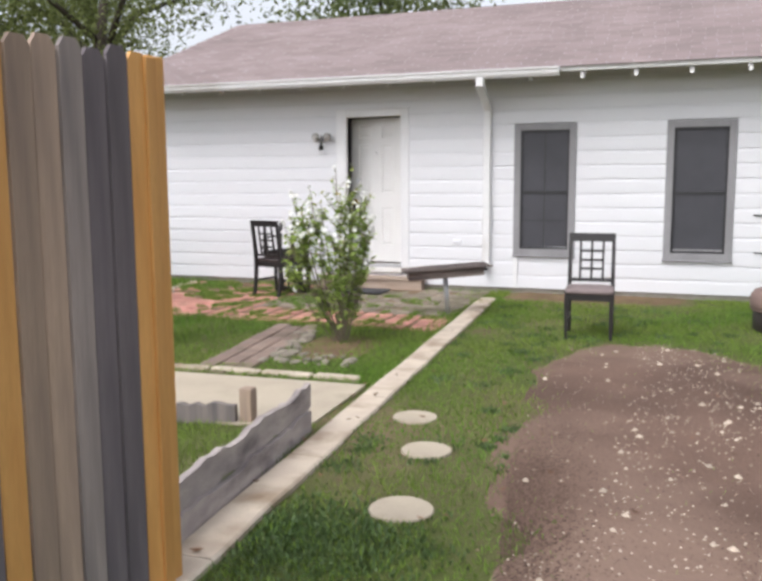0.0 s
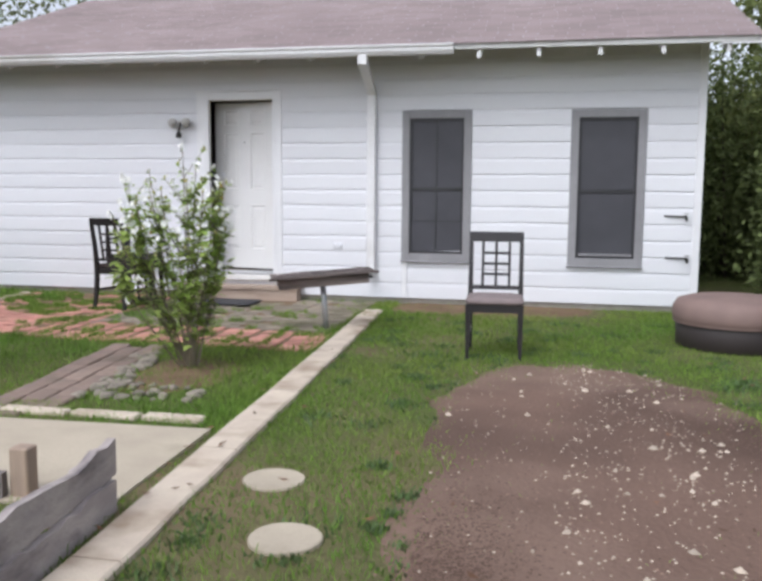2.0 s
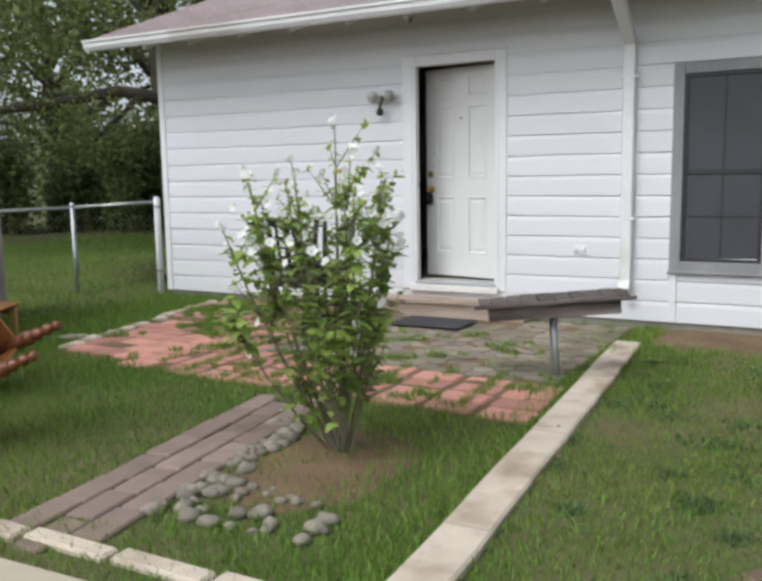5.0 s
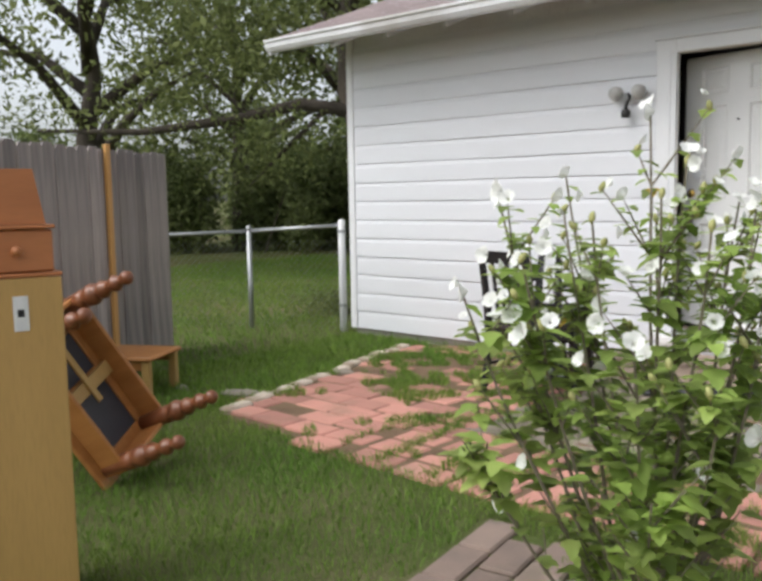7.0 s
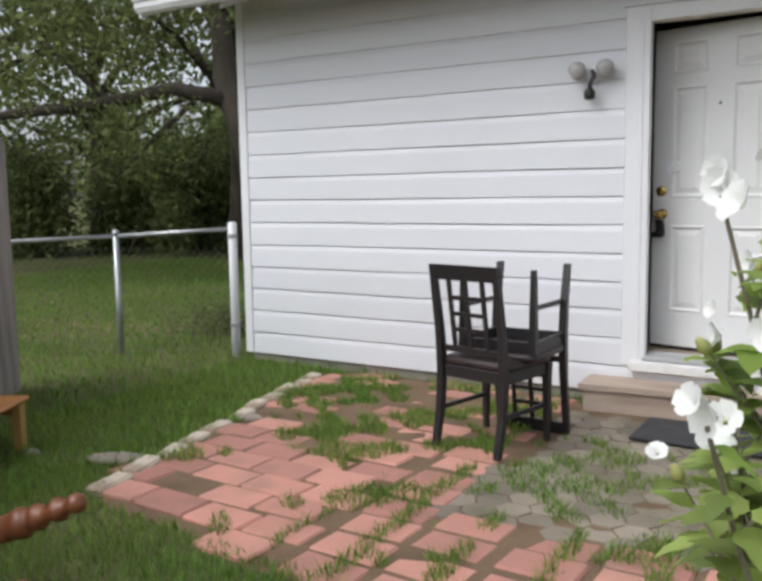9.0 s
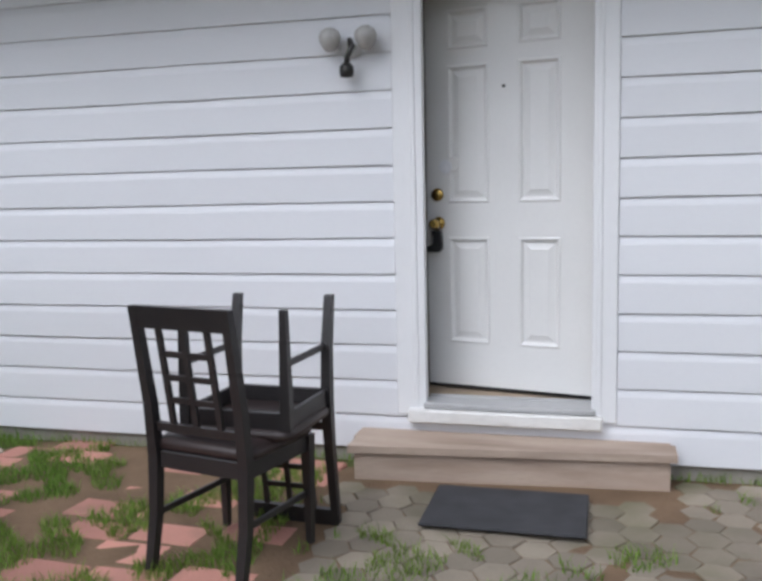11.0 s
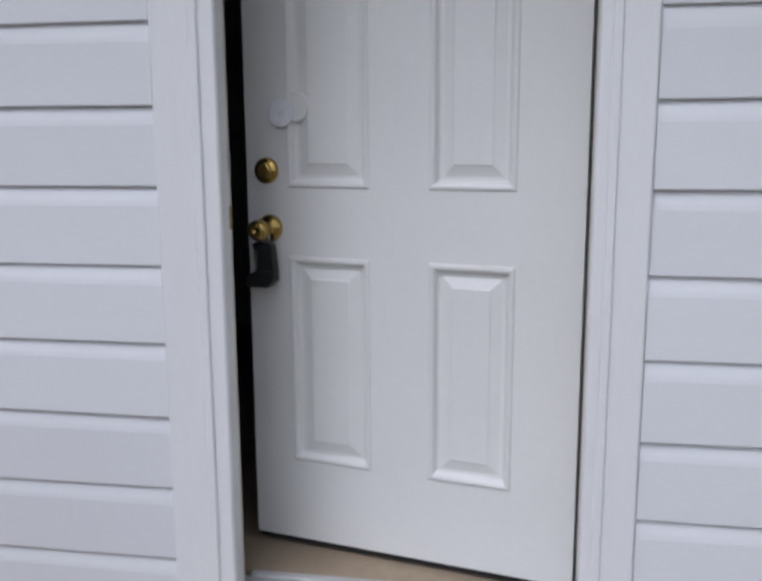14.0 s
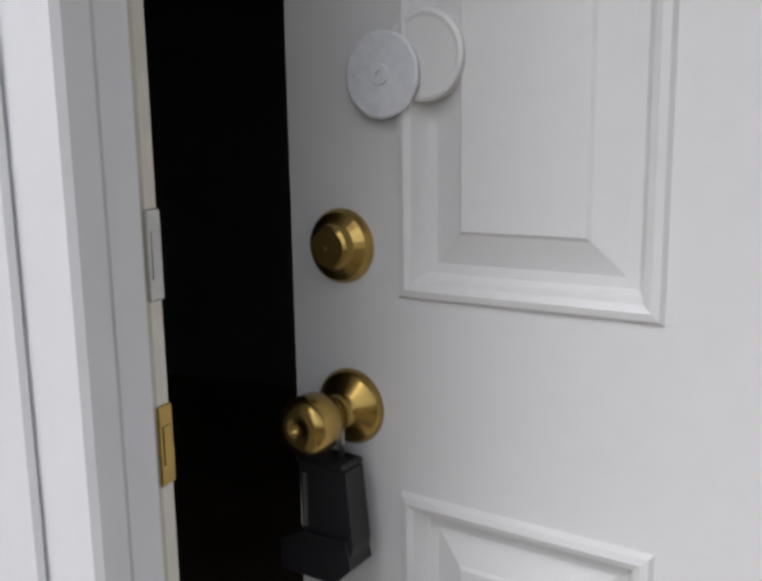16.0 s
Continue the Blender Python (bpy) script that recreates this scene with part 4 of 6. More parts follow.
# ---- coffee table on its side, dresser and end table ----
def coffee_table():
    u, v = Vector((0.2275, 0.4694, -0.8532)).normalized(), Vector((-0.3925, 0.8461, 0.3608))
    v = (v - u * v.dot(u)).normalized()
    m = Matrix((u, v, u.cross(v))).transposed().to_4x4()
    ctr = Vector((-1.341, -4.112, 0.424))
    e = thing("coffee_table", "honey-oak coffee table tipped on its edge in the grass", "coffee table", at=Matrix.Translation(ctr) @ m)
    hu, hw = 0.40, 0.22
    for y in (-hw, hw - 0.022):
        part("apron", Shape().box(-hu, hu, y, y + 0.022, -0.005, 0.135, 0.004), "oak", e)
    for x in (-hu, hu - 0.022):
        part("apron", Shape().box(x, x + 0.022, -hw + 0.022, hw - 0.022, -0.005, 0.135, 0.004), "oak", e)
    top = Shape()
    hx, hy = hu + 0.045, hw + 0.045
    for x0, x1, y0, y1 in ((-hx, hx, -hy, -hw + 0.06), (-hx, hx, hw - 0.06, hy), (-hx, -hu + 0.075, -hw + 0.06, hw - 0.06), (hu - 0.075, hx, -hw + 0.06, hw - 0.06), (-0.04, 0.04, -hw + 0.06, hw - 0.06)):
        top.box(x0, x1, y0, y1, -0.035, -0.006, 0.005)
    part("tabletop_frame", top, "oak", e, "honey-oak top frame")
    part("brace", Shape().box(-0.035, 0.035, -hw + 0.022, hw - 0.022, 0.005, 0.035, 0.003), "plywood", e, "pale wooden brace")
    part("brace", Shape().box(-hu + 0.022, 0.09, -0.018, 0.018, 0.036, 0.052, 0.003), "plywood", e, "pale wooden brace")
    for x0, x1 in ((-hu + 0.075, -0.04), (0.04, hu - 0.075)):
        part("inset_panel", Shape().box(x0, x1, -hw + 0.06, hw - 0.06, -0.030, -0.018, 0.002), "slate", e, "dark slate-like inset panel")
    prof = [(0.036, -0.004), (0.040, 0.12), (0.042, 0.14), (0.030, 0.150), (0.044, 0.165), (0.048, 0.19), (0.036, 0.212), (0.026, 0.220), (0.037, 0.232), (0.040, 0.245), (0.028, 0.262), (0.022, 0.285),
            (0.034, 0.300), (0.036, 0.315), (0.024, 0.330), (0.019, 0.345), (0.029, 0.358), (0.031, 0.372), (0.022, 0.386), (0.012, 0.392)]
    leg = Shape().lathe([(a * 1.15, b * 1.28) for a, b in prof], 16).mesh("leg", True)
    for x in (-1, 1):
        for y in (-1, 1):
            part("leg", leg, "turned", e, "dark turned wooden leg", at=Matrix.Translation((x * (hu - 0.035), y * (hw - 0.035), 0)))


def dresser():
    A, B = Vector((-0.075, -4.875, 0)), Vector((-0.15, -5.115, 0))
    d = (A - B)
    ang = math.degrees(math.atan2(d.y, d.x))
    # local x along the narrow side towards A, local y away into the yard
    e = thing("dresser", "honey-oak dresser with a plywood side and hutch top", "dresser", at=Matrix.Translation((A.x, A.y, G + 0.004)) @ pose(0, 0, 0, 0, 0, ang))
    W = d.length
    part("side_panel", Shape().box(-W, 0, 0.0, 0.022, 0.0, 1.150, 0.004), "plywood", e, "tan plywood side panel")
    part("corner_post", Shape().box(-W - 0.035, -W - 0.001, -0.006, 0.03, 0.0, 1.150, 0.004), "redoak", e)
    part("carcass", Shape().box(-W - 0.03, -0.012, 0.024, 0.40, 0.05, 1.140, 0.005), "oak", e)
    part("top", Shape().box(-W - 0.05, 0.004, 0.0, 0.42, 1.152, 1.165, 0.003), "redoak", e)
    dr = part("drawer", Shape().box(-W - 0.04, -0.018, 0.01, 0.36, 1.168, 1.300, 0.005), "redoak", e, "reddish drawer front")
    part("knob", Shape().lathe([(0.008, 0), (0.009, 0.01), (0.017, 0.018), (0.015, 0.028), (0.0, 0.031)], 14, pose(-0.13, 0.01, 1.235, 90, 0, 0)), "redoak", dr, "round wooden knob", True)
    part("ledge", Shape().box(-W - 0.05, -0.010, 0.0, 0.38, 1.303, 1.315, 0.003), "redoak", e)
    part("hutch_top", Shape().prism([(-W - 0.04, 1.317), (-0.035, 1.317), (-0.065, 1.490), (-W - 0.04, 1.490)], "y", 0.02, 0.30), "redoak", e)
    lab = part("label", Shape().box(-0.150, -0.105, -0.003, -0.001, 0.985, 1.095), "paper", e, "white paper label with a dark mark")
    part("print_bar", Shape().box(-0.138, -0.118, -0.0045, -0.003, 1.030, 1.053), "blackplastic", lab)


def end_table():
    e = thing("end_table", "small honey-oak end table in the grass by the fence", "end table", at=pose(-2.84, -2.86, G + 0.003, 0, 0, 28))
    part("tabletop", Shape().box(-0.25, 0.25, -0.25, 0.25, 0.27, 0.30, 0.010), "oak", e)
    for x in (-0.2, 0.2):
        for y in (-0.2, 0.2):
            part("leg", Shape().box(x - 0.028, x + 0.028, y - 0.028, y + 0.028, 0, 0.269, 0.004), "plywood", e)
    for y in (-0.2, 0.2):
        part("apron", Shape().box(-0.172, 0.172, y - 0.01, y + 0.01, 0.20, 0.268, 0.003), "oak", e)


coffee_table()
dresser()
end_table()


# ---- fences ----
def picket(h, w=0.092, t=0.016):
    return Shape().prism([(0.002, 0), (w - 0.002, 0), (w - 0.002, h - 0.03), (w - 0.022, h), (0.022, h), (0.002, h - 0.03)], "y", -t / 2, t / 2).mesh("picket")


def near_fence():
    a, b = Vector((2.715, -8.70, 0)), Vector((2.45, -10.6, 0))
    d = (b - a).normalized()
    ang = math.degrees(math.atan2(d.y, d.x))
    e = thing("wooden_fence", "tall picket fence of grey boards with new cedar ones", "fence", at=pose(a.x, a.y, G, 0, 0, ang))
    hs = 1.93
    pk, pk2 = picket(hs), picket(hs - 0.02)
    tones = ("cedar", "darkboard", "darkboard", "greywood", "brownboard", "brownboard", "cedar", "darkboard", "greywood", "brownboard")
    meshes = {}
    part("post", Shape().box(-0.085, 0.005, -0.045, 0.045, -0.3, 1.94, 0.006), "cedar", e, "new orange cedar post")
    part("trim_board", Shape().box(-0.020, 0.030, 0.046, 0.066, 0.0, 1.93, 0.003), "cedar", e, "new orange cedar board")
    x = 0.012
    for i in range(20):
        tone = tones[i % len(tones)]
        if tone not in meshes:
            meshes[tone] = picket(hs).copy()
            meshes[tone].materials.append(M[tone])
        part("picket", meshes[tone], tone, e, at=pose(x, 0.045 + 0.006 * (i % 2), 0.01 + 0.012 * math.sin(i * 2.3), 0, 0, 0))
        x += 0.0965
    for z in (0.35, 1.0, 1.6):
        part("rail", Shape().box(0.006, 1.93, -0.035, 0.030, z, z + 0.085, 0.004), "greywood", e)


def far_fence():
    a, b = Vector((-4.06, -1.70, 0)), Vector((-1.83, -5.93, 0))
    d = (b - a).normalized()
    ang = math.degrees(math.atan2(d.y, d.x))
    e = thing("wooden_fence", "weathered grey privacy fence with a cedar batten", "fence", at=pose(a.x, a.y, G, 0, 0, ang))
    me = picket(1.80, 0.138)
    me.materials.append(M["greywood"])
    for i in range(34):
        part("picket", me, "greywood", e, at=pose(0.004 + i * 0.140, 0.03 + 0.005 * (i % 3), 0.0 + 0.01 * math.sin(i * 1.7), 0, 0, 0))
    part("batten", Shape().box(1.00, 1.06, 0.046, 0.078, 0.0, 1.83, 0.004), "cedar", e, "new orange cedar batten")
    for z in (0.3, 0.95, 1.5):
        part("rail", Shape().box(0.0, 4.75, -0.03, 0.02, z, z + 0.085, 0.004), "greywood", e)
    for x in (0.0, 2.4, 4.7):
        part("post", Shape().box(x - 0.045, x + 0.045, -0.125, -0.032, -0.3, 1.75, 0.005), "greywood", e)


def chain_fence():
    e = thing("chain_link_fence", "galvanised chain-link fence at the lawn's edge", "fence")
    pts = [(-3.47, 0.02), (-4.45, -0.38), (-6.2, -1.75), (-8.0, -3.2), (-9.8, -4.65)]
    part("terminal_post", Shape().tube([(-3.47, 0.02, G - 0.2), (-3.47, 0.02, 1.10), (-3.47, 0.02, 1.115)], [0.038, 0.038, 0.02], 12), "trim", e, "white painted end post", True)
    for z in (0.22, 0.98):
        part("band", Shape().tube([(-3.47, 0.02, z), (-3.47, 0.02, z + 0.03)], 0.044, 12), "galv", e)
    tops = [1.055, 1.0, 0.93, 0.88, 0.84]
    for (x, y), h in zip(pts[1:], tops[1:]):
        part("post", Shape().tube([(x, y, G - 0.2), (x, y, h + 0.02)], 0.027, 10), "galv", e, "", True)
        part("cap", Shape().lathe([(0.031, 0), (0.033, 0.02), (0.02, 0.045), (0.0, 0.05)], 10, Matrix.Translation((x, y, h + 0.01))), "galv", e, "", True)
    for (xa, ya), (xb, yb), ha, hb in zip(pts[:-1], pts[1:], tops[:-1], tops[1:]):
        part("top_rail", Shape().tube([(xa, ya, ha), (xb, yb, hb)], 0.019, 8), "galv", e, "", True)
    v = []
    for (xa, ya), (xb, yb) in zip(pts[:-1], pts[1:]):
        a, b = Vector((xa, ya, 0)), Vector((xb, yb, 0))
        L = (b - a).length
        d = (b - a) / L
        h, s, r = 0.93, 0.075, 0.0016
        for k in range(int(-h / s), int(L / s) + 1):
            for sg in (1, -1):
                p0, p1 = k * s, k * s + h
                t0, t1 = max(0, -p0 / h), min(1, (L - p0) / h)
                if t1 <= t0:
                    continue
                za, zb = (t0, t1) if sg > 0 else (1 - t0, 1 - t1)
                q0, q1 = a + d * (p0 + t0 * h), a + d * (p0 + t1 * h)
                q0.z, q1.z = G + 0.02 + za * h, G + 0.02 + zb * h
                off = Vector((0, 0, 1)).cross(d) * 0.001 + Vector((0, 0, r))
                v += [q0 - off, q1 - off, q1 + off, q0 + off]
    tagged(soup("wire_mesh", [tuple(p) for p in v], 4, "galv", e, "fine diamond wire mesh"), kind="stuff")


near_fence()
far_fence()
chain_fence()


# ---- curb, slab, planter boards, stepping stones ----
def curb():
    e = tagged(thing("kerb", "long pale concrete garden kerb beside the lawn", "kerb"), kind="structure")
    y = -0.8
    while y > -8.9:
        L = min(1.28, y + 8.9)
        s = Shape()
        vs, fs = [], []
        n = 8
        for i in range(n + 1):
            yy = y - 0.004 - (L - 0.008) * i / n
            xl = curb_x(yy) + 0.002 * math.sin(yy * 5)
            xr = xl + 0.205 + 0.003 * math.sin(yy * 9 + 1)
            zt = -0.012 + 0.003 * math.sin(yy * 3)
            vs += [(xl, yy, G - 0.1), (xl, yy, zt - 0.008), (xl + 0.01, yy, zt), (xr - 0.012, yy, zt), (xr, yy, zt - 0.01), (xr + 0.004, yy, G - 0.1)]
        for i in range(n):
            for k in range(6):
                fs.append((i * 6 + k, i * 6 + (k + 1) % 6, i * 6 + 6 + (k + 1) % 6, i * 6 + 6 + k))
        fs += [tuple(range(6)), tuple(range(n * 6, n * 6 + 6))[::-1]]
        part("kerb_block", s.add(vs, fs), "concrete", e)
        y -= L


def slab():
    s = Shape().prism(SLAB, "z", G - 0.1, G + 0.022)
    structure("concrete_slab", s, "slab", "smooth tan concrete slab between lawn and kerb", "slab")
    e = thing("stone_edging", "row of pale flat edging stones along the slab", "edging")
    x = 0.15
    while x < 2.25:
        w = random.uniform(0.28, 0.46)
        s = Shape().box(x, min(x + w, 2.27) - 0.02, -5.475 + 0.045 * (x - 1) + random.uniform(-0.01, 0.01), -5.375 + 0.045 * (x - 1), G - 0.05, G + 0.030 + random.uniform(0, 0.008), 0.012)
        part("edging_stone", s, "concrete", e)
        x += w


def plank(a, b, z0, z1, t, n=26):
    a, b = Vector((*a, 0)), Vector((*b, 0))
    d = (b - a)
    nrm = Vector((-d.y, d.x, 0)).normalized() * t / 2
    vs, fs = [], []
    for i in range(n + 1):
        p = a + d * i / n
        w1 = 0.010 * math.sin(i * 0.8 + z0 * 9) + 0.009 * math.sin(i * 2.9 + z1 * 7) - (0.018 if i % 9 == 4 else 0.0)
        w2 = 0.005 * math.cos(i * 1.7)
        for q, z in ((p - nrm, z0 + w2), (p + nrm, z0 + w2), (p + nrm, z1 + w1), (p - nrm, z1 + w1)):
            vs.append((q.x, q.y, z))
    for i in range(n):
        for k in range(4):
            fs.append((i * 4 + k, i * 4 + (k + 1) % 4, i * 4 + 4 + (k + 1) % 4, i * 4 + 4 + k))
    fs += [(0, 1, 2, 3), (n * 4 + 3, n * 4 + 2, n * 4 + 1, n * 4)]
    return Shape().add(vs, fs)


def planter():
    e = thing("planter_edging", "low weathered plank edging with stakes beside the kerb", "plank edging")
    part("plank", plank((2.405, -6.68), (2.62, -8.85), 0.098, 0.235, 0.035), "oldplank", e)
    part("plank", plank((2.425, -6.72), (2.64, -8.85), G - 0.03, 0.092, 0.038), "oldplank", e)
    part("plank", plank((1.93, -6.72), (0.6, -6.95), G - 0.03, 0.085, 0.05), "greywood", e, "dark weathered plank")
    part("stake", Shape().box(1.945, 2.03, -6.71, -6.63, G - 0.1, 0.185, 0.006), "brownboard", e, "brown wooden stake")
    part("stake", Shape().box(2.20, 2.25, -6.68, -6.63, G - 0.1, 0.10, 0.005), "oldplank", e)


curb()
slab()
planter()
for i, (x, y, r) in enumerate(((2.945, -6.225, 0.142), (3.20, -6.835, 0.142), (3.335, -7.695, 0.152))):
    s = Shape()
    vs = []
    for z, k in ((G - 0.03, 1.0), (G + 0.008, 1.0), (G + 0.013, 0.97)):
        for a in np.linspace(0, 2 * math.pi, 28, endpoint=False):
            rr = r * k * (1 + 0.012 * math.sin(3 * a + i))
            vs.append((rr * math.cos(a), rr * math.sin(a), z))
    fs = [(j * 28 + k, j * 28 + (k + 1) % 28, j * 28 + 28 + (k + 1) % 28, j * 28 + 28 + k) for j in range(2) for k in range(28)] + [tuple(range(28))[::-1], tuple(range(56, 84))]
    ob = part("stepping_stone", s.add(vs, fs), "slab", at=Matrix.Translation((x, y, 0)))
    tagged(ob, "round tan concrete stepping stone set in the grass", "stepping stone", "stepping stones")


# ---- rocks ----
def rock_mesh(seed):
    bm = bmesh.new()
    bmesh.ops.create_icosphere(bm, subdivisions=2, radius=1.0)
    for v in bm.verts:
        v.co *= 1 + 0.22 * noise.noise(v.co * 1.3 + Vector((seed * 7.1, 0, 0)))
        v.co.z *= 0.6
    me = bpy.data.meshes.new("rock")
    bm.to_mesh(me)
    bm.free()
    for q in me.polygons:
        q.use_smooth = True
    me.materials.append(M["rock"])
    return me


rocks = [rock_mesh(i) for i in range(5)]
rk = random.Random(5)
for i in range(105):
    a = rk.uniform(0, 1)
    x, y = (1.02 + 0.30 * a + rk.uniform(-0.05, 0.13), -3.75 - 1.25 * a + rk.uniform(-0.09, 0.09)) if i < 66 else (rk.uniform(1.2, 2.0), rk.uniform(-5.05, -4.6))
    r = rk.uniform(0.018, 0.052)
    ob = new("rock", rocks[i % 5])
    ob.matrix_basis = pose(x, y, G + 0.006 + r * 0.2, 0, 0, rk.uniform(0, 360)) @ Matrix.Diagonal((r, r * rk.uniform(0.65, 1.0), r, 1))
    tagged(ob, "rounded grey-tan river rock edging the shrub bed", "rock", "river rocks")
for x, y, r in ((-2.14, -2.45, 0.17), (-2.62, -2.62, 0.055), (-2.05, -1.5, 0.10)):
    ob = new("rock", rocks[1])
    ob.matrix_basis = pose(x, y, G + 0.01, 0, 0, 30) @ Matrix.Diagonal((r, r * 0.5, 0.05, 1))
    tagged(ob, "pale flat rock lying in the grass", "rock")


# ---- flowering shrub ----
def shrub():
    base = Vector((1.54, -4.03, G))
    e = thing("flowering_shrub", "leggy green shrub with white hibiscus-like flowers", "shrub", at=Matrix.Translation(base))
    r = random.Random(11)
    leaves, tips = [], []

    def leaf_verts(p, d, size):
        """A broad three-lobed leaf, folded a little along its midrib and drooping at the tip."""
        d = d.normalized()
        side = d.cross(Vector((0, 0, 1)))
        side = side.normalized() if side.length > 0.1 else Vector((1, 0, 0))
        up = side.cross(d)
        w, q = size * 0.40, []
        for f, k, sag in ((0.0, 0.0, 0.0), (0.22, 0.85, -0.02), (0.42, 1.0, 0.0), (0.55, 0.62, 0.05), (0.78, 0.48, 0.12), (1.0, 0.0, 0.26), (0.78, -0.48, 0.12), (0.55, -0.62, 0.05), (0.42, -1.0, 0.0), (0.22, -0.85, -0.02), (0.5, 0.0, 0.09)):
            q.append(p + d * size * f + side * w * k - up * size * sag)
        return q

    def leaf(p, d, size):
        leaves.extend(tuple(v) for v in leaf_verts(p, d, size))

    # where the main stems end, from the trunk's foot
    ends = [(-0.14, 0.22, 1.61), (-0.43, -0.14, 1.38), (0.22, 0.08, 1.34), (-0.40, 0.22, 1.44), (0.03, 0.10, 1.47), (-0.40, -0.36, 1.12), (-0.26, -0.30, 1.22), (0.16, -0.10, 1.30),
            (0.26, 0.02, 1.12), (-0.30, 0.02, 1.34), (-0.12, -0.16, 1.32), (0.12, 0.24, 1.36), (-0.44, -0.06, 1.12), (0.05, -0.30, 1.02), (0.22, -0.16, 0.92), (-0.16, 0.36, 1.30), (0.20, 0.16, 1.02), (-0.34, -0.42, 0.74), (0.12, -0.34, 0.66), (-0.02, 0.02, 1.38)]
    for k, (ex, ey, h) in enumerate(ends):
        a0 = 2.4 * k
        p0 = Vector((0.035 * math.cos(a0), 0.035 * math.sin(a0), -0.03))
        pts = []
        for i in range(9):
            t = i / 8
            f = 0.80 * t ** 0.9 + 0.20 * math.sin(t * math.pi / 2)
            wv = 0.014 * math.sin(t * 8 + k)
            pts.append(Vector((p0.x * (1 - t) + ex * f + wv, p0.y * (1 - t) + ey * f - wv, -0.03 + (h + 0.03) * t)))
        stems = Shape().tube(pts, [0.0065 * (1 - 0.7 * i / 8) + 0.0012 for i in range(9)], 5)
        runs = [(pts, 0.22, 21)]
        for b in range(10):
            i0 = r.choice((2, 3, 4, 4, 5, 5, 6, 6, 6, 7, 7))
            q0 = pts[i0]
            a2 = math.atan2(ey, ex) + r.uniform(-1.9, 1.9)
            L = r.uniform(0.10, 0.26)
            if q0.x + math.cos(a2) * L * 0.6 < -0.45 or q0.x + math.cos(a2) * L * 0.6 > 0.30:
                a2 = math.pi - a2
            bp = [q0 + Vector((math.cos(a2) * L * 0.6 * t, math.sin(a2) * L * 0.6 * t, L * t * 0.85)) for t in (0, 0.35, 0.7, 1.0)]
            stems.tube(bp, [0.0038, 0.0032, 0.0024, 0.0015], 4)
            runs.append((bp, 0.1, 10))
            tips.append(bp[-1])
        tips.append(pts[-1])
        part("stem", stems, "stem", e)
        for bp, start, n in runs:
            for j in range(n):
                t = start + (1 - start) * (j + r.random()) / n
                f = t * (len(bp) - 1)
                i = min(int(f), len(bp) - 2)
                p = bp[i].lerp(bp[i + 1], f - i)
                if p.z < 0.16 or (p.z < 0.55 and r.random() < 0.55) or (k == 0 and p.z > 1.36 and j % 3):
                    continue
                a3 = r.uniform(0, 2 * math.pi)
                leaf(p, Vector((math.cos(a3), math.sin(a3), r.uniform(-0.45, 0.55))), r.uniform(0.042, 0.088) * (0.75 if p.z > 1.25 else 1.0))
    faces = [(i, i + 1, 10) for i in range(9)] + [(9, 0, 10)]
    tagged(soup("foliage", leaves, 11, "rose_leaf", e, "light-green lobed leaves", faces), kind="stuff")

    def flower(p, face, size):
        face = face.normalized()
        a = face.orthogonal().normalized()
        b = face.cross(a)
        s = Shape()
        ph = r.uniform(0, 6)
        for q in range(5):
            t0 = ph + 2 * math.pi * q / 5
            rows = []
            for rad, lift, half in ((0.10, -0.45, 0.3), (0.42, -0.10, 0.62), (0.78, 0.16, 0.74), (1.0, 0.20 + r.uniform(-0.1, 0.2), 0.44)):
                for sgn in (-1, 0, 1):
                    t = t0 + sgn * half
                    rows.append(p + (a * math.cos(t) + b * math.sin(t)) * rad * size + face * (lift + (0.07 if sgn else 0.0)) * size)
            s.add(rows, [(i * 3 + c, i * 3 + c + 1, i * 3 + c + 4, i * 3 + c + 3) for i in range(3) for c in range(2)])
        return s

    spots = [(-0.14, 0.22, 1.635), (-0.43, -0.14, 1.40), (-0.40, -0.17, 1.36), (-0.40, -0.22, 1.08), (0.22, 0.08, 1.36), (0.03, 0.10, 1.49), (0.06, 0.07, 1.45), (-0.22, -0.36, 1.02), (-0.20, -0.38, 0.69), (0.17, -0.12, 0.67), (0.27, -0.04, 0.76), (-0.34, -0.27, 0.52), (0.0, -0.10, 0.95), (-0.41, -0.38, 1.14), (-0.33, -0.36, 1.22)]
    spots = [Vector(q) for q in spots]
    r.shuffle(tips)
    high = [q for q in tips if q.z > 0.85]
    spots += high[:34] + [q for q in tips if q.z <= 0.85][:2]
    for p in spots:
        face = Vector((p.x + r.uniform(-0.5, 0.5), p.y - 0.3 + r.uniform(-0.5, 0.4), r.uniform(-0.1, 0.6)))
        part("flower", flower(p + Vector((0, 0, 0.012)), face, r.uniform(0.020, 0.034)), "petal", e, "", True)
    for p in [q for q in high if q.z > 1.0][30:85]:
        d = Vector((r.uniform(-0.05, 0.05), r.uniform(-0.05, 0.05), r.uniform(0.0, 0.05)))
        part("flower", flower(p + d, Vector((p.x + r.uniform(-0.6, 0.6), p.y - 0.3 + r.uniform(-0.5, 0.5), r.uniform(0.0, 0.8))), r.uniform(0.014, 0.024)), "petal", e, "", True)
    bud = Shape().lathe([(0.003, -0.012), (0.0085, -0.002), (0.010, 0.007), (0.006, 0.018), (0.0, 0.023)], 7).mesh("bud", True)
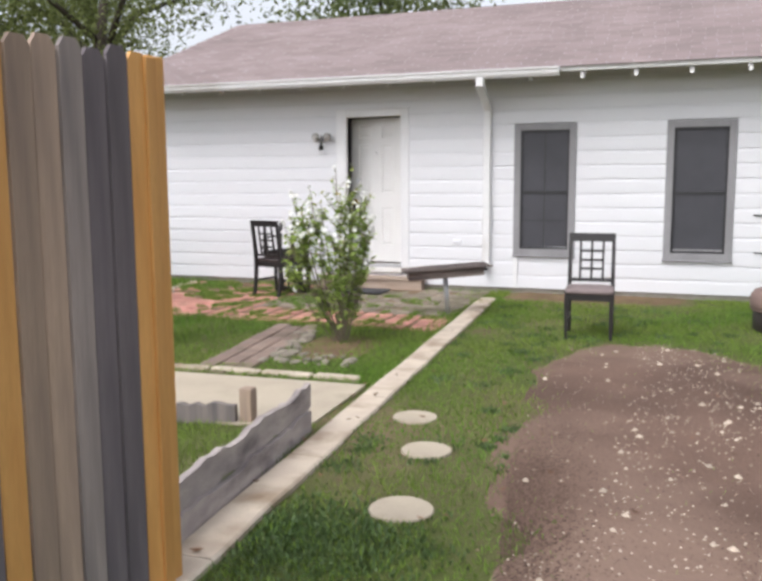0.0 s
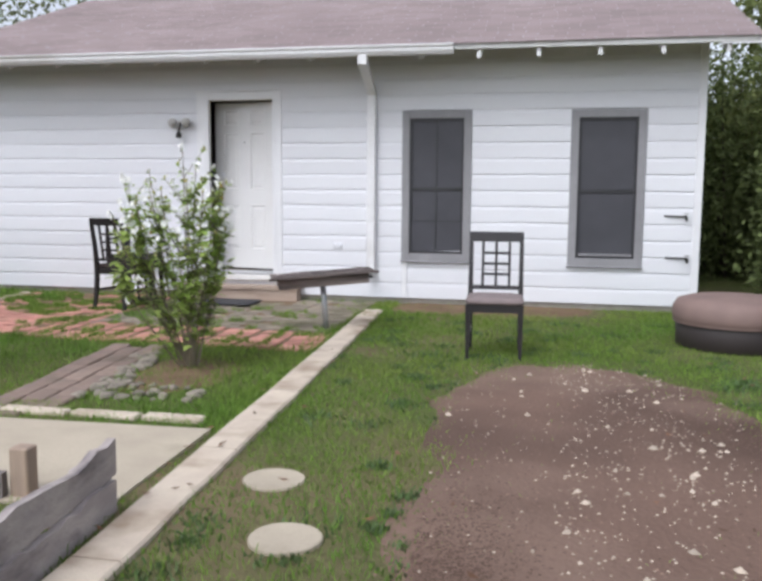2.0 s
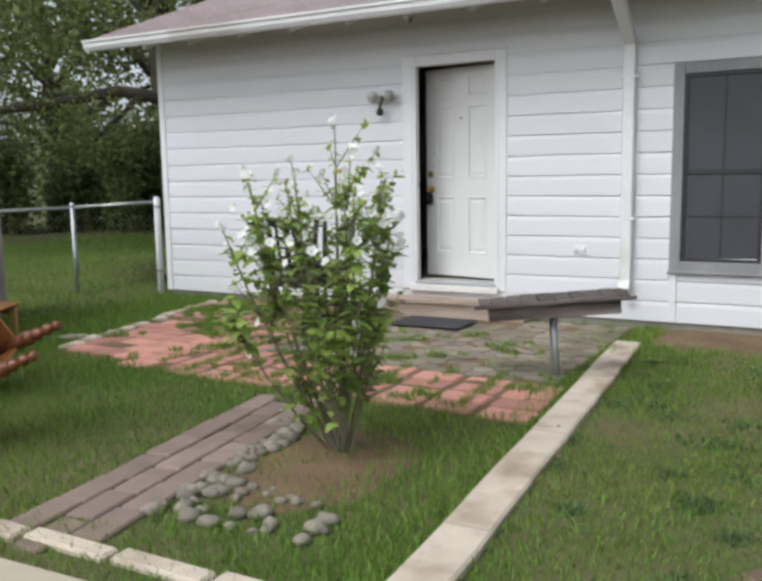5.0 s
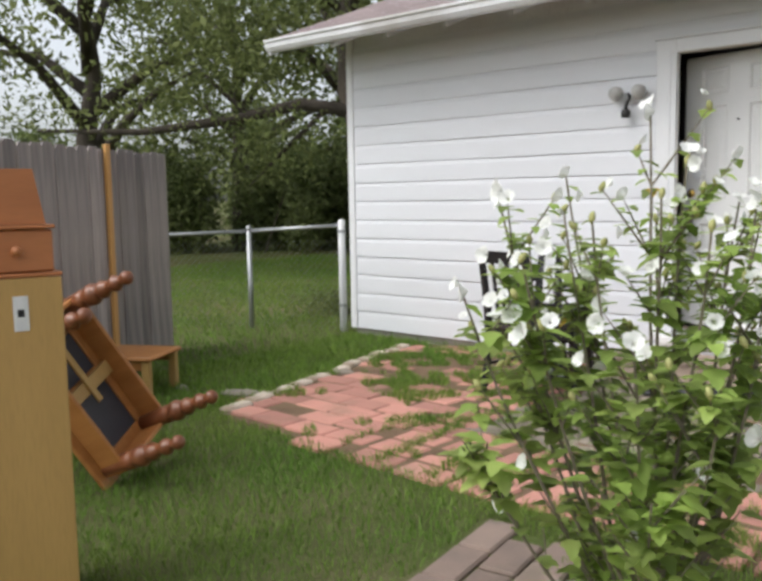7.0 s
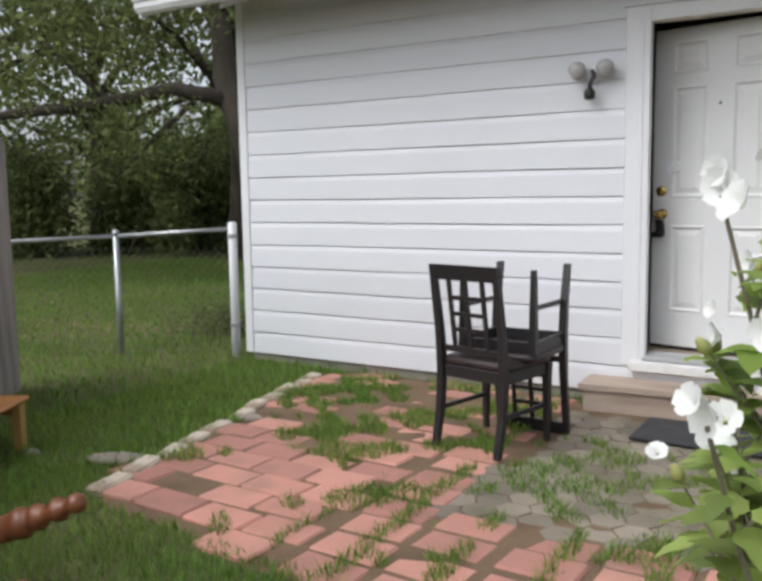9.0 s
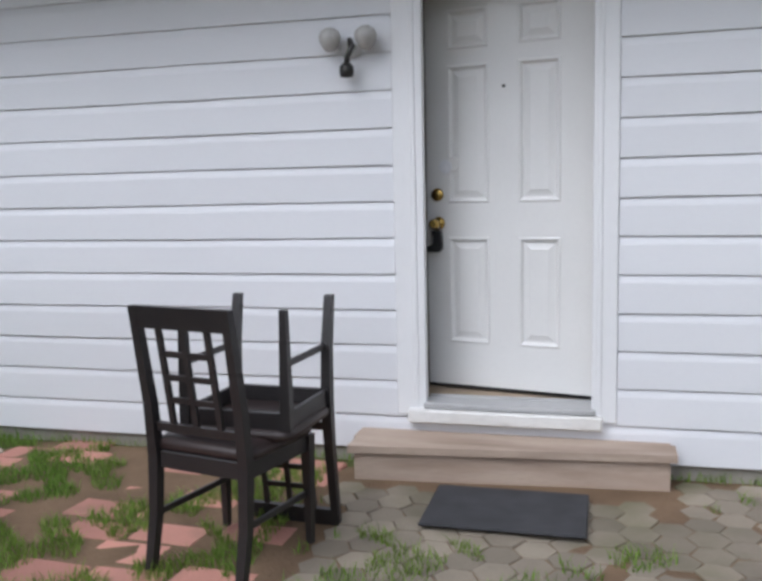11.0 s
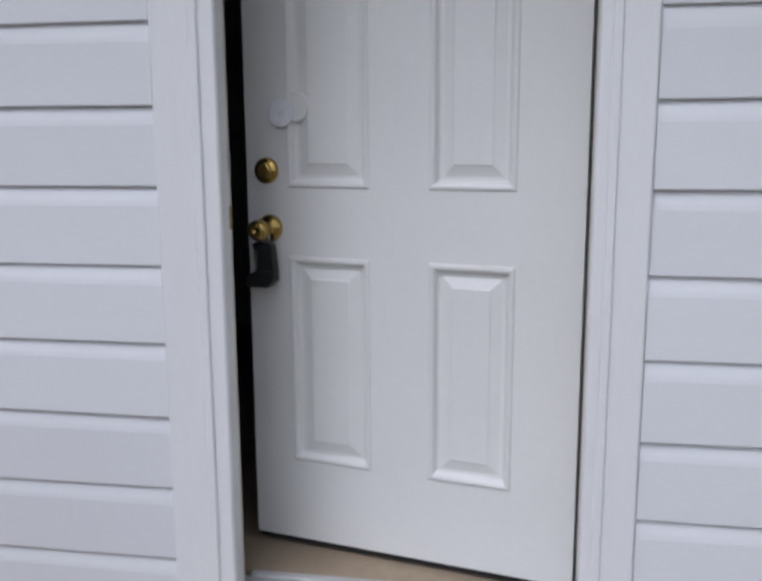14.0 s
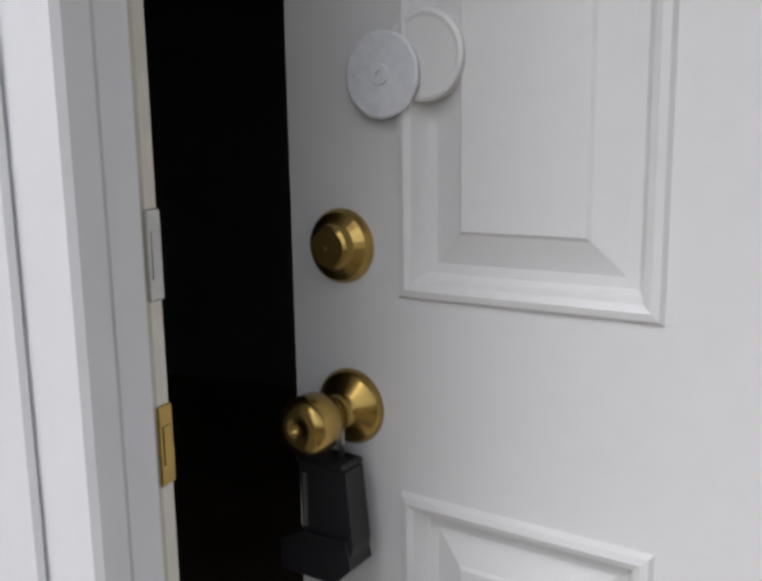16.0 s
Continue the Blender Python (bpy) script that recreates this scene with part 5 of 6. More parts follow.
    for p in high[34:110]:
        part("bud", bud, "bud", e, at=Matrix.Translation(p) @ pose(0, 0, 0, r.uniform(-40, 40), r.uniform(-40, 40), 0))
    for p in high[110:116]:
        v = leaf_verts(p, Vector((r.uniform(-1, 1), -1, -0.4)), 0.05)
        part("leaf", Shape().add(v, faces), "yellow_leaf", e, "yellowed drooping leaf")


shrub()


# ---- trees and hedges ----
def foliage(name, blobs, count, size, mat, parent, label, seed):
    g = np.random.default_rng(seed)
    wts = np.array([b[3] * b[4] * b[5] for b in blobs]) ** 0.66
    which = g.choice(len(blobs), count, p=wts / wts.sum())
    B = np.array([b[:6] for b in blobs])[which]
    d = g.normal(size=(count, 3))
    d /= np.linalg.norm(d, axis=1)[:, None]
    rad = g.random(count) ** 0.35
    c = B[:, :3] + d * rad[:, None] * B[:, 3:6]
    # tufts: leaves gather round twig ends
    tuft = c[g.integers(0, count, count)]
    mixk = (g.random(count) < 0.65)[:, None]
    near = tuft + g.normal(size=(count, 3)) * size * 2.2
    c = np.where(mixk, near, c)
    a = g.normal(size=(count, 3))
    a /= np.linalg.norm(a, axis=1)[:, None]
    b = np.cross(a, g.normal(size=(count, 3)))
    b /= np.linalg.norm(b, axis=1)[:, None]
    s = size * g.uniform(0.6, 1.3, count)[:, None]
    v = np.stack((c - a * s, c + b * s * 0.42, c + a * s, c - b * s * 0.42), 1)
    return tagged(soup(name, v.reshape(-1, 3), 4, mat, parent, label), kind="stuff")


def tree(label, at, trunk, limbs, blobs, count, size, mat, seed):
    e = thing("tree", label, "tree", "trees behind the yard", at=Matrix.Translation(at))
    t = Shape().tube(*trunk, n=12)
    part("trunk", t, "bark", e, "", True)
    for pts, rad in limbs:
        part("limb", Shape().tube(pts, rad, 8), "bark", e, "", True)
    foliage("crown", blobs, count, size, mat, e, "dense green leaves with sky gaps", seed)
    return e


def auto_tree(label, x, y, h, spread, seed, count=26000, size=0.10, mat="leaves", low=0.28):
    g = random.Random(seed)
    tr = [(0, 0, -0.2)]
    for i in range(1, 7):
        t = i / 6
        tr.append((g.uniform(-0.15, 0.15) * t * 2, g.uniform(-0.15, 0.15) * t * 2, h * 0.75 * t))
    r0 = h * 0.028
    rads = [r0 * 1.3] + [r0 * (1 - 0.85 * i / 6) for i in range(1, 7)]
    limbs, blobs = [], []
    for k in range(11):
        z = h * (low + 0.45 * k / 10)
        a = k * 2.4 + g.uniform(-0.4, 0.4)
        L = spread * g.uniform(0.6, 1.0) * (1 - 0.35 * k / 10)
        end = Vector((math.cos(a) * L, math.sin(a) * L, z + L * g.uniform(0.05, 0.45)))
        limbs.append(([(0, 0, z * 0.85), (end.x * 0.35, end.y * 0.35, z + (end.z - z) * 0.45), (end.x * 0.7, end.y * 0.7, z + (end.z - z) * 0.85), tuple(end)], [r0 * 0.5, r0 * 0.32, r0 * 0.2, r0 * 0.06]))
        for f in (0.55, 0.85, 1.05):
            blobs.append((end.x * f, end.y * f, z + (end.z - z) * f + 0.2, spread * g.uniform(0.2, 0.34), spread * g.uniform(0.2, 0.34), spread * g.uniform(0.14, 0.24)))
    for k in range(6):
        blobs.append((g.uniform(-0.4, 0.4) * spread, g.uniform(-0.4, 0.4) * spread, h * g.uniform(0.7, 0.95), spread * 0.3, spread * 0.3, spread * 0.22))
    return tree(label, (x, y, G), (tr, rads), limbs, blobs, count, size, mat, seed)


def limb_tree():
    """The shade tree that leans out from behind the house end, with one long low limb."""
    at = (-6.9, 4.9, G)
    trunk = ([(0, 0, -0.2), (-0.15, 0.0, 1.0), (-0.45, -0.05, 2.1), (-0.85, -0.1, 3.2), (-1.0, 0.0, 4.6), (-0.9, 0.2, 6.2)], [0.30, 0.25, 0.22, 0.19, 0.13, 0.06])
    limbs = [([(-0.7, -0.08, 2.85), (-1.3, -0.75, 3.0), (-2.2, -1.6, 2.75), (-3.3, -2.7, 2.55), (-4.6, -3.9, 2.6)], [0.13, 0.11, 0.09, 0.06, 0.025]),
             ([(-1.0, -0.45, 2.95), (-1.7, -0.9, 2.2), (-2.3, -1.2, 1.6)], [0.05, 0.035, 0.012]),
             ([(-2.0, -1.4, 2.8), (-2.8, -1.6, 3.5), (-3.8, -1.9, 4.3)], [0.06, 0.04, 0.015]),
             ([(-0.9, 0.0, 3.6), (-1.9, 0.6, 4.6), (-3.0, 1.0, 5.6)], [0.10, 0.07, 0.02]),
             ([(-0.95, 0.0, 4.2), (0.2, -0.8, 5.2), (1.2, -1.6, 5.8)], [0.09, 0.06, 0.02]),
             ([(-1.0, 0.0, 4.6), (-1.6, -1.3, 5.6), (-2.2, -2.6, 6.2)], [0.08, 0.05, 0.02])]
    g = random.Random(31)
    blobs = []
    for pts, _ in limbs:
        for f in (0.45, 0.75, 1.0):
            i = min(int(f * (len(pts) - 1)), len(pts) - 2)
            p = Vector(pts[i]).lerp(Vector(pts[i + 1]), f * (len(pts) - 1) - i)
            blobs.append((p.x + g.uniform(-0.3, 0.3), p.y + g.uniform(-0.3, 0.3), p.z + g.uniform(0.1, 0.6), g.uniform(0.7, 1.2), g.uniform(0.7, 1.2), g.uniform(0.4, 0.8)))
    for k in range(9):
        blobs.append((g.uniform(-4.5, 1.0), g.uniform(-2.5, 2.0), g.uniform(4.0, 7.5), 1.2, 1.2, 0.8))
    tree("large leafy shade tree with a long low dark limb", at, trunk, limbs, blobs, 14000, 0.06, "leaves", 31)


limb_tree()
auto_tree("tall leafy shade tree with spreading dark limbs", -10.8, 8.6, 9.5, 5.2, 1, 9500, 0.09, "leaves", 0.24)
auto_tree("tall leafy tree beyond the wire fence", -13.5, 3.2, 10.5, 5.0, 2, 8000, 0.10, "leaves", 0.22)
auto_tree("tall leafy tree beyond the wire fence", -17.5, 10.5, 11.0, 5.5, 3, 7000, 0.13, "leaves_dark", 0.15)
auto_tree("tall leafy tree behind the house roof", -4.6, 15.0, 10.0, 5.5, 4, 11000, 0.13, "leaves_dark", 0.2)
auto_tree("tall leafy tree behind the house roof", 3.5, 17.5, 9.2, 5.0, 5, 10000, 0.13, "leaves_dark", 0.2)
auto_tree("tall leafy tree behind the house roof", 12.0, 12.5, 10.0, 5.0, 6, 13000, 0.12, "leaves_dark", 0.12)
auto_tree("leafy tree beside the end of the house", 9.2, 5.0, 7.0, 3.2, 8, 18000, 0.085, "leaves", 0.1)
auto_tree("tall leafy tree beyond the wire fence", -24.0, 0.0, 12.0, 6.0, 9, 11000, 0.16, "leaves_dark", 0.1)


def hedge(label, x, y, rx, ry, h, count, size, mat, seed):
    e = thing("hedge", label, "hedge", at=Matrix.Translation((x, y, G)))
    g = random.Random(seed)
    st = Shape()
    blobs = []
    for k in range(14):
        a, b = g.uniform(-rx, rx), g.uniform(-ry, ry)
        hh = h * g.uniform(0.6, 1.0)
        st.tube([(a * 0.6, b * 0.6, -0.1), (a * 0.8, b * 0.8, hh * 0.5), (a, b, hh)], [0.03, 0.02, 0.008], 5)
        for q in range(3):
            blobs.append((a, b, hh * (0.25 + 0.32 * q), 0.5 + 0.2 * g.random(), 0.5 + 0.2 * g.random(), hh * 0.28))
    tagged(part("stems", st, "bark", e), kind="stuff")
    foliage("foliage", blobs, count, size, mat, e, "dense green leaves", seed)


hedge("dense green hedge beside the house end", 8.0, 0.6, 1.3, 1.6, 1.9, 30000, 0.05, "leaves_dark", 21)
hedge("dark leafy bushes close behind the house end", 7.3, 5.4, 1.0, 2.2, 3.4, 22000, 0.06, "leaves_dark", 28)
hedge("dark overgrown bushes behind the hedge", 9.2, 3.2, 1.9, 2.0, 3.4, 30000, 0.07, "leaves_dark", 22)
hedge("dark undergrowth at the edge of the woods", -12.0, 11.0, 5.0, 1.5, 2.6, 26000, 0.10, "leaves_dark", 23)
hedge("dark undergrowth at the edge of the woods", -19.0, 5.0, 2.0, 4.5, 2.8, 26000, 0.11, "leaves_dark", 24)
hedge("dark line of distant woods beyond the lawn", -24.0, 22.0, 16.0, 3.0, 5.0, 30000, 0.22, "leaves_dark", 26)
hedge("dark line of distant woods beyond the lawn", -34.0, 2.0, 3.0, 14.0, 5.0, 26000, 0.24, "leaves_dark", 27)
hedge("dark undergrowth behind the wire fence", -15.5, 7.6, 3.0, 1.6, 2.6, 16000, 0.09, "leaves_dark", 29)
hedge("dark undergrowth behind the wire fence", -10.5, 12.5, 3.0, 1.4, 2.8, 16000, 0.09, "leaves_dark", 30)
hedge("small dark bush growing by the wire fence", -4.3, 1.1, 0.25, 0.2, 0.30, 2600, 0.025, "leaves_dark", 25)


# ---- paving pieces ----
def paver_mesh(name, lx, ly, h, mat, b=0.010):
    me = Shape().box(-lx / 2, lx / 2, -ly / 2, ly / 2, -h, 0, b).mesh(name)
    me.materials.append(M[mat])
    return me


def build_paving():
    pr = random.Random(3)
    e = tagged(thing("paver_patio", "uneven patio of pink and grey concrete pavers with grass joints", "patio"), kind="structure")
    lx, ly = 0.310, 0.192
    me = [paver_mesh("paver", lx, ly, 0.06, "pink"), paver_mesh("paver", lx * 0.5 - 0.006, ly, 0.06, "pink")]
    hexv = [(0.0835 * math.cos(a), 0.0835 * math.sin(a)) for a in np.linspace(0, 2 * math.pi, 6, endpoint=False)]
    hx = Shape()
    vs = [(x, y, -0.06) for x, y in hexv] + [(x, y, -0.005) for x, y in hexv] + [(x * 0.965, y * 0.965, 0.0) for x, y in hexv]
    fs = [(j * 6 + k, j * 6 + (k + 1) % 6, j * 6 + 6 + (k + 1) % 6, j * 6 + 6 + k) for j in range(2) for k in range(6)] + [tuple(range(6))[::-1], tuple(range(12, 18))]
    hm = hx.add(vs, fs).mesh("grey_paver")
    hm.materials.append(M["greypav"])
    def is_grey(x, y):
        return x > -0.28 + 0.10 * math.sin(y * 4) and y > -2.28
    y = -0.25
    while y > -2.75:
        L = pr.uniform(0.16, 0.30)
        x = -2.47 + 0.235 * (-y)
        part("edging_stone", Shape().box(-0.055, 0.055, -L / 2 + 0.01, L / 2 - 0.01, -0.08, 0.0, 0.015), "concrete", e, at=pose(x + pr.uniform(-0.015, 0.015), y - L / 2, G + 0.025 + pr.uniform(-0.01, 0.01), pr.uniform(-3, 3), pr.uniform(-3, 3), 13 + pr.uniform(-5, 5)))
        y -= L
    count = 0
    for c in range(15):
        shift = pr.uniform(-0.05, 0.05)
        y = -3.02 + shift * 0.4
        for r in range(15):
            x = -2.56 + c * 0.355 if c > 5 else -2.50 + c * 0.325 + (r % 2) * 0.10
            y += ly + (0.008 if r % 2 else 0.040) * (1.0 if c > 5 else 0.5)
            xx, yy = x + 0.005 - 0.05 * (y + 2.84), y - 0.035 * x - ly
            if not bool(in_poly(np.array(xx), np.array(yy), PATIO)) or is_grey(xx, yy) or (yy > -0.4 and xx > -0.4):
                continue
            if pr.random() < (0.16 if yy > -1.5 and xx < -0.4 else 0.02):
                continue
            part("paver", me[0] if pr.random() > 0.02 else me[1], "pink", e,
                 at=pose(xx + pr.uniform(-0.008, 0.008), yy + pr.uniform(-0.006, 0.006), G + 0.012 + pr.uniform(-0.005, 0.007) - (0.008 if yy > -1.5 else 0), pr.uniform(-1.2, 1.2), pr.uniform(-1, 1), -2 + pr.uniform(-2, 2)))
    for r in range(18):
        for c in range(20):
            x = -0.30 + c * 0.130
            y = -2.25 + r * 0.150 + (c % 2) * 0.075
            if not is_grey(x, y) or not bool(in_poly(np.array(x), np.array(y), PATIO)) or (y > -0.44 and -0.42 < x < 1.25) or y > -0.12:
                continue
            if pr.random() < 0.03 or count > 295:
                continue
            count += 1
            part("grey_paver", hm, "greypav", e, at=pose(x, y, G + 0.012 + pr.uniform(-0.005, 0.004), pr.uniform(-1.4, 1.4), pr.uniform(-1.4, 1.4), pr.uniform(-7, 7)))
    p = tagged(thing("paver_path", "short path of brown rectangular pavers in the grass", "path"), kind="structure")
    bl, bw = 0.30, 0.160
    bme = paver_mesh("brown_paver", bw - 0.012, bl - 0.016, 0.06, "brownpav", 0.009)
    a, b = Vector((0.53, -3.34, 0)), Vector((0.80, -5.27, 0))
    d = (b - a).normalized()
    s = Vector((-d.y, d.x, 0))
    ang = math.degrees(math.atan2(d.y, d.x)) + 90
    for c in range(3):
        for r in range(7):
            t = (r + 0.5 + (0.5 if c == 1 else 0)) * bl
            if t > 2.1:
                continue
            q = a + d * t + s * (0.075 + c * bw)
            part("brown_paver", bme, "brownpav", p, at=pose(q.x, q.y, G + 0.022 + pr.uniform(-0.004, 0.006), pr.uniform(-1, 1), pr.uniform(-1, 1), ang + pr.uniform(-1, 1)))


# ---- pebbles, leaves, grass ----
def scatter_bits():
    g = np.random.default_rng(3)
    n = 15000
    x, y = g.uniform(3.3, 8, n), g.uniform(-11.5, -3.3, n)
    keep = in_poly(x, y, DRIVE) & ((g.random(n) < 0.25) | (np.abs(x - (4.55 + 0.12 * np.sin(y))) < 0.38 + 0.1 * np.sin(y * 3)))
    keep &= g.random(n) < 0.6
    x, y = x[keep], y[keep]
    n = len(x)
    s = g.uniform(0.003, 0.011, n) * (1 + (g.random(n) < 0.08) * 1.6)
    base = np.array([(1, 0, 0), (0, 1, 0), (-1, 0, 0), (0, -1, 0), (0, 0, 0.7)])
    rot = g.uniform(0, 6.28, n)
    cs, sn = np.cos(rot), np.sin(rot)
    v = np.zeros((n, 5, 3))
    v[:, :, 0] = (base[:, 0][None] * cs[:, None] - base[:, 1][None] * sn[:, None] * 0.7) * s[:, None] + x[:, None]
    v[:, :, 1] = (base[:, 0][None] * sn[:, None] + base[:, 1][None] * cs[:, None] * 0.7) * s[:, None] + y[:, None]
    v[:, :, 2] = base[:, 2][None] * s[:, None] + (G + 0.024 + 0.014 * wave(x, y, 1.6))[:, None]
    tagged(soup("driveway_pebbles", v.reshape(-1, 3), 5, "pebble", None, "small pale pebbles strewn over the dirt", [(0, 1, 4), (1, 2, 4), (2, 3, 4), (3, 0, 4)]), category="pebbles", kind="stuff")
    n = 16000
    x, y = g.uniform(3.3, 8, n), g.uniform(-11.5, -3.2, n)
    keep = in_poly(x + g.normal(0, 0.12, n), y + g.normal(0, 0.12, n), DRIVE) & (wave(x, y, 1.3, 9) > g.uniform(-1.2, 0.6, n))
    x, y = x[keep], y[keep]
    n = len(x)
    s = g.uniform(0.003, 0.012, n)
    v = np.zeros((n, 5, 3))
    rot = g.uniform(0, 6.28, n)
    cs, sn = np.cos(rot), np.sin(rot)
    v[:, :, 0] = (base[:, 0][None] * cs[:, None] - base[:, 1][None] * sn[:, None] * 0.8) * s[:, None] + x[:, None]
    v[:, :, 1] = (base[:, 0][None] * sn[:, None] + base[:, 1][None] * cs[:, None] * 0.8) * s[:, None] + y[:, None]
    v[:, :, 2] = base[:, 2][None] * s[:, None] * 0.8 + (G + 0.020 + 0.014 * wave(x, y, 1.6))[:, None]
    tagged(soup("dirt_clods", v.reshape(-1, 3), 5, "clod", None, "small crumbs of brown dirt on the driveway", [(0, 1, 4), (1, 2, 4), (2, 3, 4), (3, 0, 4)]), category="dirt", kind="stuff")
    # damp dark crumbs along the near edge and at the far side of the drive
    cen = np.array([(3.95, -8.2, 0.16, 0.7), (3.85, -7.2, 0.13, 0.5), (4.0, -9.2, 0.2, 0.6), (5.35, -5.1, 0.45, 0.28), (5.9, -5.9, 0.4, 0.3), (5.2, -7.6, 0.25, 0.5)])
    ci = g.integers(0, len(cen), 26000)
    x, y = cen[ci, 0] + g.normal(0, 1, 26000) * cen[ci, 2], cen[ci, 1] + g.normal(0, 1, 26000) * cen[ci, 3]
    keep = in_poly(x, y, DRIVE)
    x, y = x[keep], y[keep]
    n = len(x)
    s = g.uniform(0.003, 0.009, n)
    v = np.zeros((n, 5, 3))
    rot = g.uniform(0, 6.28, n)
    cs, sn = np.cos(rot), np.sin(rot)
    v[:, :, 0] = (base[:, 0][None] * cs[:, None] - base[:, 1][None] * sn[:, None] * 0.8) * s[:, None] + x[:, None]
    v[:, :, 1] = (base[:, 0][None] * sn[:, None] + base[:, 1][None] * cs[:, None] * 0.8) * s[:, None] + y[:, None]
    v[:, :, 2] = base[:, 2][None] * s[:, None] * 0.35 + (G + 0.024 + 0.015 * wave(x, y, 1.6))[:, None]
    tagged(soup("damp_dirt", v.reshape(-1, 3), 5, "damp", None, "dark damp dirt crumbs on the driveway", [(0, 1, 4), (1, 2, 4), (2, 3, 4), (3, 0, 4)]), category="dirt", kind="stuff")
    n = 420
    x, y = g.uniform(0.5, 6, n), g.uniform(-10.5, -3, n)
    near = (np.abs(x - curb_x(y)) < 0.5)
    ok = (x > 2.3) & ((g.random(n) < 0.35) | near)
    x, y = x[ok], y[ok]
    n = len(x)
    a = g.uniform(0, 6.28, n)
    L, w = g.uniform(0.012, 0.035, n), g.uniform(0.006, 0.014, n)
    z = np.full(n, G + 0.035)
    on = (x > curb_x(y)) & (x < curb_x(y) + 0.2)
    z[on] = -0.006
    v = np.zeros((n, 4, 3))
    for k, (p, q, h) in enumerate(((-1, 0, 0.006), (0, 1, 0.0), (1, 0, 0.010), (0, -1, 0.002))):
        v[:, k, 0] = x + np.cos(a) * L * p - np.sin(a) * w * q
        v[:, k, 1] = y + np.sin(a) * L * p + np.cos(a) * w * q
        v[:, k, 2] = z + h
    tagged(soup("fallen_leaves", v.reshape(-1, 3), 4, "dead_leaf", None, "dry brown fallen leaves on grass and kerb"), category="leaves", kind="stuff")


def blades(name, x, y, z, h, w, mat, label, seed):
    g = np.random.default_rng(seed)
    n = len(x)
    a = g.uniform(0, 6.28, n)
    lean = g.uniform(0.1, 0.9, n) * h
    b = g.uniform(0, 6.28, n)
    dx, dy = np.cos(a) * w, np.sin(a) * w
    lx, ly = np.cos(b) * lean, np.sin(b) * lean
    v = np.zeros((n, 5, 3))
    v[:, 0] = np.stack((x - dx, y - dy, z), 1)
    v[:, 1] = np.stack((x + dx, y + dy, z), 1)
    v[:, 2] = np.stack((x + dx * 0.7 + lx * 0.4, y + dy * 0.7 + ly * 0.4, z + h * 0.62), 1)
    v[:, 3] = np.stack((x - dx * 0.7 + lx * 0.4, y - dy * 0.7 + ly * 0.4, z + h * 0.62), 1)
    v[:, 4] = np.stack((x + lx, y + ly, z + h), 1)
    tagged(soup(name, v.reshape(-1, 3), 5, mat, None, label, [(0, 1, 2, 3), (3, 2, 4)]), category="grass", kind="stuff")


